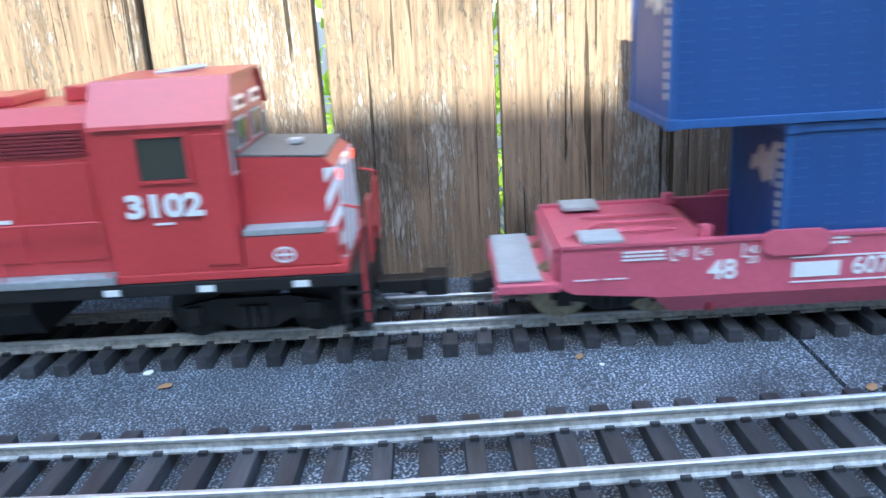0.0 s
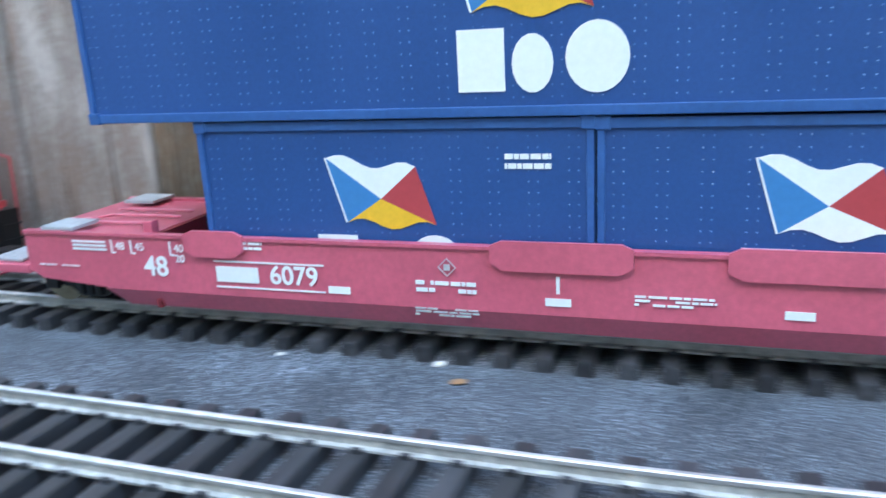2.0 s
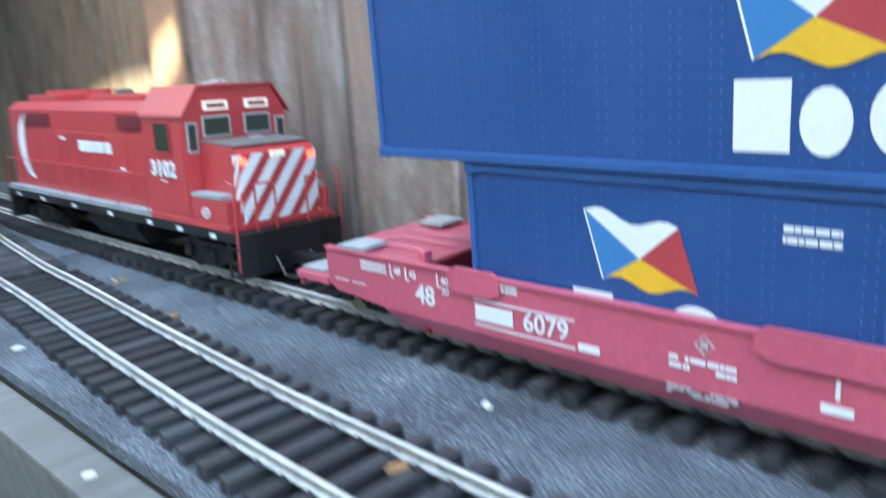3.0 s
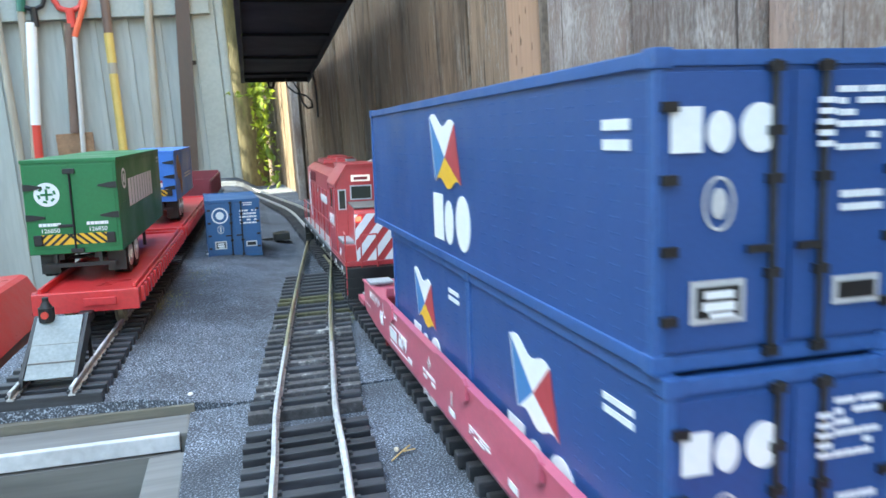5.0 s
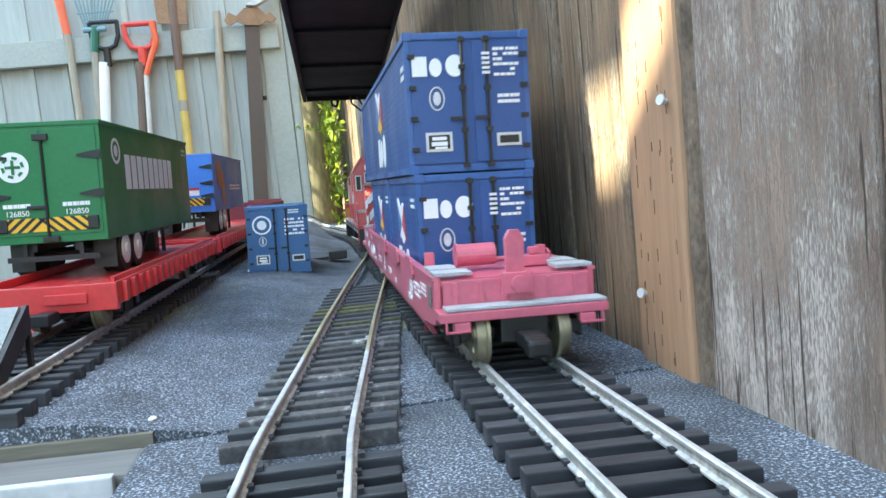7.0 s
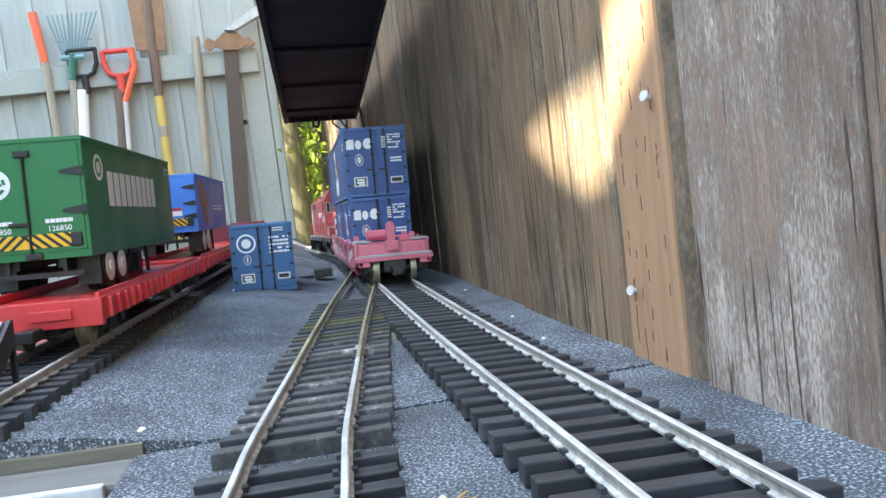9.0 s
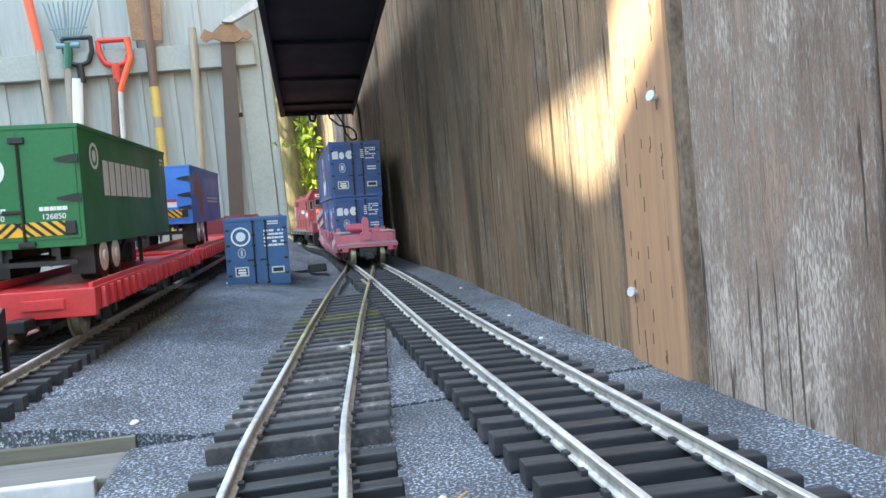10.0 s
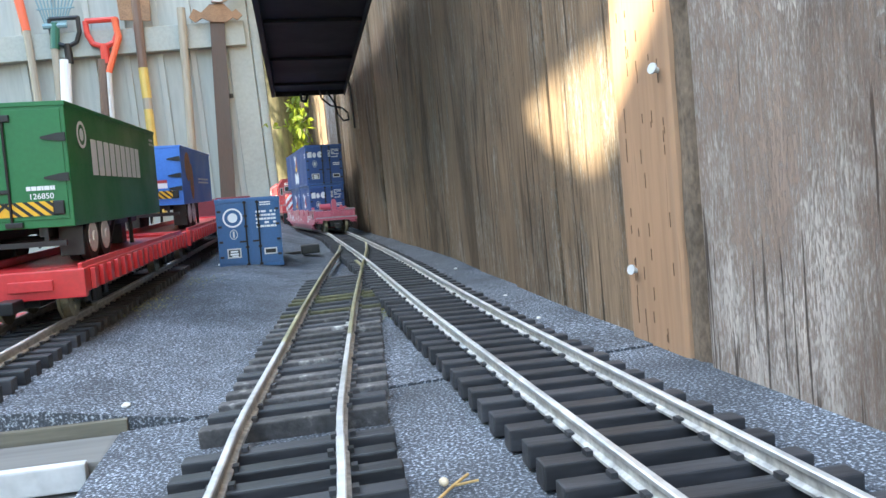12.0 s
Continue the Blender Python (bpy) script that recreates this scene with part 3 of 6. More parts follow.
def flag(parent, m, w, h, pale=False):
    """A waving flag of four coloured fields."""
    lean = 0.20 * w

    def wave(u):
        return 0.075 * h * math.sin(u * 9.0) - 0.10 * h * u

    def at(u, v):
        return ((u - 0.5) * w + (0.5 - v) * lean, (v - 0.5) * h * (1 - 0.12 * u) + wave(u))

    top = [at(i / 10, 1) for i in range(11)]
    bot = [at(i / 10, 0) for i in range(11)]
    mid = at(0.5, 0.5)
    shape("flag_field", [[mid] + top[::-1]], WHITE, parent, m)
    shape("flag_field", [[mid] + bot], WHITE if pale else YELLOW, parent, m)
    shape("flag_field", [[mid, top[0], bot[0]]], SEA, parent, m)
    shape("flag_field", [[mid, bot[-1], top[-1]]], REDP, parent, m)
    shape("flag_pole", [[(top[0][0] - 0.02 * w, top[0][1]), (top[0][0], top[0][1]), (bot[0][0], bot[0][1]), (bot[0][0] - 0.02 * w, bot[0][1])]], WHITE, parent, m)


def lines_of_print(parent, m, w, h, rows, seed, material=None, name="lettering_bar", broken=0.8):
    r = random.Random(seed)
    o = []
    for i in range(rows):
        y, x = h / 2 - h * (i + 0.5) / rows, -w / 2
        while x < w / 2:
            k = min(r.uniform(0.06, 0.28) * w, w / 2 - x)
            if r.random() < broken:
                o.append(bar(x + k / 2, y, k * 0.86, h / rows * 0.55))
            x += k
    return shape(name, o or [bar(0, 0, w, h)], material or WHITE, parent, m)


# ---- containers ----
def container(parent, y0, y1, z0, z1, hw, material, label, emblem_at=None, flag_pale=False, door=True, side_flag=True, wide_logo=False, partname="container"):
    """A ribbed box container between y0 (tail end, with doors) and y1, as parts of parent."""
    bm = bmesh.new()
    f = 0.0035
    box(bm, -hw + 0.0012, hw - 0.0012, y0 + 0.0012, y1 - 0.0012, z0 + 0.001, z1 - 0.0012)
    body = part(partname, bm, material, parent, label)
    rows, pairs = 16, int((y1 - y0) / 0.0165)
    for s in (-1, 1):
        dots = bmesh.new()
        x, d = s * (hw - 0.0012), 0.00045
        for i in range(pairs):
            for half in (-0.0021, 0.0021):
                for k in range(rows):
                    y, z = y0 + (y1 - y0) * (i + 0.5) / pairs + half, z0 + 0.008 + (z1 - z0 - 0.016) * k / (rows - 1)
                    q = [dots.verts.new(v) for v in ((x, y - d, z - d), (x, y + d, z - d), (x, y + d, z + d), (x, y - d, z + d), (x + s * 0.0003, y, z))]
                    for e in range(4):
                        dots.faces.new((q[e], q[(e + 1) % 4], q[4]))
        bmesh.ops.recalc_face_normals(dots, faces=dots.faces[:])
        part("rivets", dots, BLUE_SCUFF if material is BLUE else material, body)
    frame = bmesh.new()
    for s in (-1, 1):
        for z in (z0, z1 - 0.0045):
            box(frame, s * hw - (f if s > 0 else 0), s * hw + (0 if s > 0 else f), y0, y1, z, z + 0.0045, bevel=0.0005)
        for y in (y0, y1 - f):
            box(frame, s * hw - (f if s > 0 else 0), s * hw + (0 if s > 0 else f), y + 0.0001, y + f - 0.0001, z0 + 0.0046, z1 - 0.0046, bevel=0.0005)
    for y in (y0, y1 - f):
        for z in (z0, z1 - 0.0045):
            box(frame, -hw + f + 0.0001, hw - f - 0.0001, y, y + f, z, z + 0.0045, bevel=0.0005)
    part("frame", frame, BLUE_SCUFF if material is BLUE else material, body)
    for s in (-1, 1):
        for y in (y0 - 0.0006, y1 - 0.0058):
            for z in (z0 - 0.0006, z1 - 0.0052):
                solid("corner_casting", BLUE_SCUFF if material is BLUE else material, body, (s * hw - (0.0058 if s > 0 else 0.0006), s * hw + (0.0006 if s > 0 else 0.0058), y, y + 0.0064, z, z + 0.0058), bevel=0.0006)
    if door:
        h, zc = z1 - z0, (z0 + z1) / 2
        for xd in (-hw * 0.5, hw * 0.5):
            solid("door_leaf", material, body, (xd - hw * 0.42, xd + hw * 0.42, y0 - 0.0004, y0 + 0.0008, z0 + 0.006, z1 - 0.006), bevel=0.0003)
        for xr in (-hw * 0.10, hw * 0.30):
            b = bmesh.new()
            rod(b, (xr, y0 - 0.0018, z0 + 0.003), (xr, y0 - 0.0018, z1 - 0.003), 0.0011, 6)
            for z in (z0 + 0.004, zc - 0.2 * h, zc + 0.1 * h, zc + 0.25 * h, z1 - 0.005):
                box(b, xr - 0.0022, xr + 0.0022, y0 - 0.0032, y0 - 0.0006, z - 0.0014, z + 0.0014)
            box(b, xr - 0.009, xr, y0 - 0.0034, y0 - 0.0022, zc - 0.13 * h, zc - 0.105 * h)
            part("locking_bar", b, DARK, body)
        for s in (-1, 1):
            for k in (0.17, 0.39, 0.61, 0.83):
                solid("hinge", DARK, body, (s * hw * 0.90 - 0.0024, s * hw * 0.90 + 0.0024, y0 - 0.0024, y0 - 0.0006, z0 + h * k - 0.0014, z0 + h * k + 0.0014))
        for xp, w_, pl in ((-hw * 0.52, 0.0175, True), (hw * 0.62, 0.0165, False)):
            zp, hh = z0 + 0.22 * h, 0.0125 if pl else 0.0085
            shape("placard_frame", [bar(0, 0, w_, hh)], SILVER, body, tail_m(xp, y0 - 0.0009, zp), 0.0006)
            shape("placard", [bar(0, 0, w_ - 0.0035, hh - 0.0035)], BLACK, body, tail_m(xp, y0 - 0.0016, zp), 0.0003)
            if pl:
                shape("placard_print", [bar(0, 0.0022, 0.0095, 0.0022), bar(0, -0.0012, 0.0105, 0.0026), bar(0.001, -0.0038, 0.008, 0.0014)], WHITE, body, tail_m(xp, y0 - 0.002, zp))
    return body


def stack_print(body, y0, z0, z1, hw):
    h = z1 - z0
    emblem(body, tail_m(-hw * 0.50, y0 - 0.0011, z0 + 0.76 * h), hw * 0.88, 0.155 * h)
    lines_of_print(body, tail_m(hw * 0.62, y0 - 0.0011, z0 + 0.78 * h), hw * 0.42, 0.22 * h, 6, 3)
    lines_of_print(body, tail_m(hw * 0.28, y0 - 0.0036, z0 + 0.77 * h), hw * 0.13, 0.17 * h, 5, 5, broken=1)
    lines_of_print(body, tail_m(hw * 0.64, y0 - 0.0011, z0 + 0.515 * h), hw * 0.36, 0.085 * h, 2, 8, broken=1)
    shape("seal", ring(0, 0, 0.0052, 0.0078, 0.0009, 0.0009) + [oval(0, 0, 0.0026, 0.0045, 12)], SILVER, body, tail_m(-hw * 0.52, y0 - 0.0011, z0 + 0.53 * h))


def front_print(body, y1, z0, z1, hw):
    """Prints on the blind end wall: a pale flag and a column of short bars."""
    m = Matrix.Translation((0, y1 - 0.0010, 0)) @ Matrix(((-1, 0, 0, 0), (0, 0, 1, 0), (0, 1, 0, 0), (0, 0, 0, 1)))
    top = [(0.030 - 0.003 * i, 0.013 + 0.003 * math.sin(i * 1.1) - 0.0008 * i) for i in range(12)]
    low = [(0.026 - 0.003 * i, -0.010 + 0.003 * math.sin(i * 1.1) + 0.0006 * i) for i in range(12)]
    shape("end_flag", [top + low[::-1]], SILVER, body, m @ Matrix.Translation((-0.002, z0 + 0.72 * (z1 - z0), 0)))
    for k in range(13):
        shape("lettering_bar", [bar(hw - 0.0075, z1 - 0.012 - k * 0.0052, 0.0050, 0.0032)], SILVER, body, m)


# ---- wheels ----
def wheelset(parent, y, r=0.0155, metal=None):
    ws = new("wheelset")
    ws.parent = parent
    ws.matrix_basis = pose(0, y, r)
    bm = bmesh.new()
    rod(bm, (-0.024, 0, 0), (0.024, 0, 0), 0.0024, 10)
    part("axle", bm, DARK, ws)
    for s in (-1, 1):
        bm = bmesh.new()
        rod(bm, (s * 0.0205, 0, 0), (s * 0.0255, 0, 0), r, 24)
        rod(bm, (s * 0.0185, 0, 0), (s * 0.0204, 0, 0), r + 0.0022, 24)
        rod(bm, (s * 0.0256, 0, 0), (s * 0.0265, 0, 0), r * 0.35, 12)
        for k in range(4):
            a = k * math.pi / 2
            bmesh.ops.create_cube(bm, size=1, matrix=Matrix.Translation((s * 0.0257, 0.009 * math.cos(a), 0.009 * math.sin(a))) @ Matrix.Diagonal((0.001, 0.003, 0.003, 1)))
        part("wheel", bm, metal or WHEEL, ws)
    return ws


def truck(parent, y, wheelbase, frame_h=0.020, axles=2, metal=None):
    """A truck: side frames with springs, and its wheelsets. Returns the wheelsets."""
    sets = []
    for k in range(axles):
        sets.append(wheelset(parent, y + wheelbase * (k / (axles - 1) - 0.5), metal=metal))
    for s in (-1, 1):
        bm = bmesh.new()
        prism(bm, [(y - wheelbase * 0.62, 0.013), (y - wheelbase * 0.62, 0.020), (y - wheelbase * 0.3, 0.024), (y + wheelbase * 0.3, 0.024), (y + wheelbase * 0.62, 0.020), (y + wheelbase * 0.62, 0.013), (y + wheelbase * 0.3, 0.011), (y + wheelbase * 0.15, 0.006), (y - wheelbase * 0.15, 0.006), (y - wheelbase * 0.3, 0.011)], "x", s * 0.0285, s * 0.0325)
        for k in range(axles):
            yy = y + wheelbase * (k / (axles - 1) - 0.5)
            box(bm, s * 0.0325, s * 0.0355, yy - 0.0045, yy + 0.0045, 0.010, 0.0205, bevel=0.001)
        for o in (-0.006, 0, 0.006):
            rod(bm, (s * 0.0335, y + o, 0.008), (s * 0.0335, y + o, 0.020), 0.0026, 8)
        part("side_frame", bm, BLACK, parent)
    solid("bolster", BLACK, parent, (-0.028, 0.028, y - 0.008, y + 0.008, 0.014, 0.026))
    return sets


# ---- the double-stack well car; y is along the track, z from the rail top ----
CAR_U = -0.940


def well_car():
    c = CAR_U
    car = thing("well_car", pose(0, 0, RAIL_TOP), "rose-red well car with grey walkways and white lettering", "rail car")
    hw, f0, r0 = 0.0445, -0.6105 - c, -1.216 - c
    zt, zb, zk = 0.046, 0.0055, 0.0160
    wf, wr = -0.690 - c, -1.140 - c
    for s in (-1, 1):
        bm = bmesh.new()
        up = [(f0, zt), (f0, zt - 0.022), (f0 - 0.008, zt - 0.026), (f0 - 0.056, zk), (r0 + 0.056, zk), (r0 + 0.008, zt - 0.026), (r0, zt - 0.022), (r0, zt)]
        prism(bm, up, "x", s * (hw - 0.003), s * hw)
        lo = [bm.verts.new(v) for v in ((s * hw, f0 - 0.050, zk), (s * hw, r0 + 0.050, zk), (s * (hw - 0.006), r0 + 0.060, zb), (s * (hw - 0.006), f0 - 0.060, zb))]
        bm.faces.new(lo)
        lo2 = [bm.verts.new(v) for v in ((s * (hw - 0.003), f0 - 0.050, zk), (s * (hw - 0.003), r0 + 0.050, zk), (s * (hw - 0.009), r0 + 0.060, zb), (s * (hw - 0.009), f0 - 0.060, zb))]
        bm.faces.new(lo2[::-1])
        for i in range(4):
            bm.faces.new((lo[i], lo[(i + 1) % 4], lo2[(i + 1) % 4], lo2[i]))
        box(bm, s * (hw - 0.0035), s * (hw + 0.0012), r0, f0, zt - 0.0005, zt + 0.0012)
        bmesh.ops.recalc_face_normals(bm, faces=bm.faces[:])
        side = part("side_sill", bm, WELL, car)
        for a, b in ((-0.716, -0.7505), (-0.878, -0.941), (-0.9785, -1.042), (-1.098, -1.130)):
            bm = bmesh.new()
            ya, yb = b - c, a - c
            prism(bm, [(ya, zt - 0.006), (ya, zt + 0.002), (ya + 0.005, zt + 0.0042), (yb - 0.005, zt + 0.0042), (yb, zt + 0.002), (yb, zt - 0.006), (yb - 0.006, zt - 0.0095), (ya + 0.006, zt - 0.0095)], "x", s * (hw + 0.0002), s * (hw + 0.0022))
            part("guide_plate", bm, WELL, side)
    for a, b in ((wf, f0 - 0.0005), (r0 + 0.0005, wr)):
        solid("end_deck", WELL, car, (-hw + 0.0032, hw - 0.0032, a, b, zt - 0.004, zt - 0.0006))
        solid("end_frame", WELL, car, (-hw + 0.0035, hw - 0.0035, a + 0.004, b - 0.003, zt - 0.022, zt - 0.0045))
    solid("bulkhead", WELL_SHADE, car, (-hw + 0.0032, hw - 0.0032, wf - 0.003, wf - 0.0002, zb, zt - 0.001))
    solid("bulkhead", WELL_SHADE, car, (-hw + 0.0032, hw - 0.0032, wr + 0.0002, wr + 0.003, zb, zt - 0.001))
    solid("well_floor", WELL_SHADE, car, (-hw + 0.0095, hw - 0.0095, wr, wf, zb, zb + 0.002))
    # end platforms
    for e, sgn, reach, drop in ((f0, 1, 0.033, 0.024), (r0, -1, 0.020, 0.0205)):
        solid("end_sill", WELL, car, (-hw - 0.001, hw + 0.001, e + 0.0004 * sgn, e + reach * sgn, zt - drop, zt - drop + 0.005), (-hw + 0.004, hw - 0.004, e + 0.0005 * sgn, e + 0.003 * sgn, zt - 0.019, zt - 0.001), bevel=0.0007)
        solid("crossover_walkway", WALKWAY, car, (-hw + 0.003, hw + 0.0005, e + (reach - (0.0245 if sgn > 0 else 0.0155)) * sgn, e + (reach - 0.0015) * sgn, zt - drop + 0.0054, zt - drop + 0.0070), bevel=0.0004, label="grey grated walkway")
        for s in (-1, 1):
            solid("walkway", WALKWAY, car, (s * hw - (0.021 if s > 0 else -0.0002), s * hw + (0.0002 if s > 0 else 0.021) - 0.0002, e - (0.034 if sgn > 0 else 0.016) * sgn, e - (0.012 if sgn > 0 else 0.001) * sgn, zt + 0.0014, zt + 0.0034), bevel=0.0004, label="grey grated walkway")
            if sgn > 0:
                continue
            solid("walkway", WALKWAY, car, (s * hw - (0.017 if s > 0 else -0.001), s * hw + (-0.001 if s > 0 else 0.017), e - 0.046 * sgn, e - 0.024 * sgn, zt + 0.0014, zt + 0.0032), bevel=0.0004, label="grey grated walkway")
        bm = bmesh.new()
        box(bm, -0.006, 0.006, e + 0.020 * sgn, e + 0.038 * sgn, 0.012, 0.019, bevel=0.001)
        box(bm, -0.006, 0.006, e + 0.034 * sgn, e + 0.046 * sgn, 0.009, 0.018, bevel=0.002)
        part("coupler", bm, BLACK, car)
        for s in (-1, 1):
            bm = bmesh.new()
            pipe(bm, [(s * 0.042, e + (reach - 0.0005) * sgn, zt - drop), (s * 0.042, e + (reach + 0.0002) * sgn, zt - drop - 0.005), (s * 0.030, e + (reach + 0.0002) * sgn, zt - drop - 0.005), (s * 0.030, e + (reach - 0.0005) * sgn, zt - drop)], 0.0007, 5)
            part("grab_iron", bm, WELL, car)
    # front deck rods
    bm = bmesh.new()
    pipe(bm, [(-0.030, f0 - 0.006, zt + 0.001), (-0.006, f0 - 0.030, zt + 0.0014), (-0.006, f0 - 0.075, zt + 0.0014)], 0.0008, 5)
    pipe(bm, [(0.010, f0 - 0.020, zt + 0.001), (0.010, f0 - 0.072, zt + 0.001)], 0.0008, 5)
    pipe(bm, [(-0.022, f0 - 0.030, zt + 0.001), (-0.022, f0 - 0.066, zt + 0.001)], 0.0008, 5)
    part("deck_rod", bm, WELL, car)
    for s in (-1, 1):
        solid("lug", WELL, car, (s * 0.036 - 0.003, s * 0.036 + 0.003, wf - 0.002, wf + 0.004, zt - 0.0005, zt + 0.0065), (s * 0.036 - 0.003, s * 0.036 + 0.003, wr - 0.004, wr + 0.002, zt - 0.0005, zt + 0.0085), bevel=0.0007)
    for xr in (-0.034, -0.020, 0.018, 0.033):
        solid("end_rib", WELL, car, (xr - 0.0012, xr + 0.0012, r0 - 0.0045, r0 - 0.0032, zt - 0.0185, zt - 0.002), bevel=0.0003)
    for s in (-1, 1):
        solid("buffer_bracket", WELL, car, (s * 0.034 - 0.004, s * 0.034 + 0.004, r0 - 0.0202, r0 - 0.013, zt - 0.0255, zt - 0.0207), bevel=0.0008)
    solid("draft_gear", BLACK, car, (-0.013, 0.013, r0 - 0.017, r0 + 0.03, zt - 0.034, zt - 0.0210), bevel=0.001)
    # brake gear on the rear deck
    gear = new("brake_gear")
    gear.parent = car
    yb = r0 + 0.028
    bm = bmesh.new()
    rod(bm, (-0.024, yb + 0.012, zt + 0.0085), (-0.002, yb + 0.012, zt + 0.0085), 0.0065, 20)
    rod(bm, (-0.0255, yb + 0.012, zt + 0.0085), (-0.024, yb + 0.012, zt + 0.0085), 0.0072, 20)
    part("cylinder", bm, WELL, gear)
    bm = bmesh.new()
    prism(bm, [(-0.0050, zt - 0.018), (0.0040, zt - 0.018), (0.0045, zt + 0.020), (0.002, zt + 0.0245), (-0.003, zt + 0.0245), (-0.0055, zt + 0.020)], "y", r0 - 0.0055, r0 - 0.0005)
    box(bm, -0.009, 0.008, r0 - 0.009, r0 - 0.0056, zt - 0.010, zt + 0.002, bevel=0.001)
    rod(bm, (0, r0 - 0.012, zt - 0.004), (0, r0 - 0.0056, zt - 0.004), 0.0045, 12)
    part("brake_stand", bm, WELL, gear)
    bm = bmesh.new()
    box(bm, 0.014, 0.030, yb + 0.004, yb + 0.016, zt, zt + 0.0065, bevel=0.001)
    box(bm, 0.018, 0.024, yb + 0.006, yb + 0.012, zt + 0.0066, zt + 0.011, bevel=0.001)
    rod(bm, (-0.001, yb + 0.012, zt + 0.005), (0.014, yb + 0.010, zt + 0.005), 0.0015, 8)
    part("valve", bm, WELL, gear)
    # lettering on the side that is seen, as numbers and plain bars
    def put(u, z):
        return side_m(-hw - 0.0005, u - c, z - RAIL_TOP)
    writing("48", 0.0150, WHITE, car, put(-0.696, 0.0475), bold=0.00025)
    writing("6079", 0.0135, WHITE, car, put(-0.777, 0.0460), bold=0.0002)
    shape("lettering_bar", [bar(0, 0.0068, 0.062, 0.0008), bar(0, -0.0068, 0.062, 0.0008), bar(0.018, 0, 0.0245, 0.0082)], WHITE, car, Matrix(put(-0.763, 0.0457)) @ Matrix.Rotation(math.pi, 4, "Z"))
    for u in (-0.8015, -0.9083, -1.0067, -1.10):
        shape("lettering_bar", [bar(0, 0, 0.0115, 0.0036)], WHITE, car, put(u, 0.0405))
    shape("lettering_bar", [bar(0, 0, 0.0016, 0.008)], WHITE, car, put(-0.9083, 0.0485))
    lines_of_print(car, put(-0.9083, 0.0575), 0.023, 0.0032, 1, 4, broken=1)
    lines_of_print(car, put(-0.6545, 0.0580), 0.0225, 0.0062, 3, 1, broken=0.95)
    lines_of_print(car, put(-0.7410, 0.0610), 0.040, 0.0050, 2, 2, broken=0.95)
    lines_of_print(car, put(-0.8560, 0.0450), 0.030, 0.0070, 2, 9, broken=0.75)
    lines_of_print(car, put(-0.8560, 0.0325), 0.032, 0.0045, 3, 10, material=SILVER)
    lines_of_print(car, put(-0.9580, 0.0435), 0.034, 0.0055, 3, 11)
    lines_of_print(car, put(-0.632, 0.0460), 0.028, 0.0012, 1, 12)
    shape("print_box", ring(0, 0, 0.0045, 0.0045, 0.0006, 0.0006, 4) + [bar(0, 0, 0.003, 0.003)], SILVER, car, put(-0.857, 0.0545))
    for u, tx in ((-0.6745, "48"), (-0.687, "45"), (-0.7115, "40")):
        writing(tx, 0.0060, WHITE, car, put(u, 0.0580))
        shape("lettering_bar", [bar(0, 0, 0.0009, 0.0075), bar(0.0012, -0.0034, 0.0024, 0.0009)], WHITE, car, put(u + 0.0052, 0.0580))
    writing("20", 0.0058, WHITE, car, put(-0.7115, 0.0525))
    shape("emblem_disc", ring(0, 0, 0.0085, 0.0085, 0.0016, 0.0016) + [bar(0, 0, 0.0125, 0.0025), bar(0, 0, 0.0025, 0.0125)], WHITE, car, put(-1.112, 0.0475))
    lines_of_print(car, put(-1.143, 0.0500), 0.030, 0.010, 3, 13)
    lines_of_print(car, put(-1.174, 0.0540), 0.022, 0.008, 3, 14)
    shape("release_plate", [bar(0, 0, 0.009, 0.012)], LOCO_GREY, car, put(-1.200, 0.053))
    wheels = truck(car, -0.640 - c, 0.052) + truck(car, -1.190 - c, 0.052)
    return car, wheels


def stacked(car, name, label, y0, y1, z0, z1, hw):
    """A container riding on the car, as a keyed thing of its own in the car's space."""
    c = CAR_U
    box_thing = thing(name, pose(0, 0, RAIL_TOP), label, "container", group="containers on the train")
    body = container(box_thing, y0 - c, y1 - c, z0 - RAIL_TOP, z1 - RAIL_TOP, hw, BLUE, "")
    stack_print(body, y0 - c, z0 - RAIL_TOP, z1 - RAIL_TOP, hw)
    return box_thing, body


# ---- locomotive ----
LOCO_U = -0.275


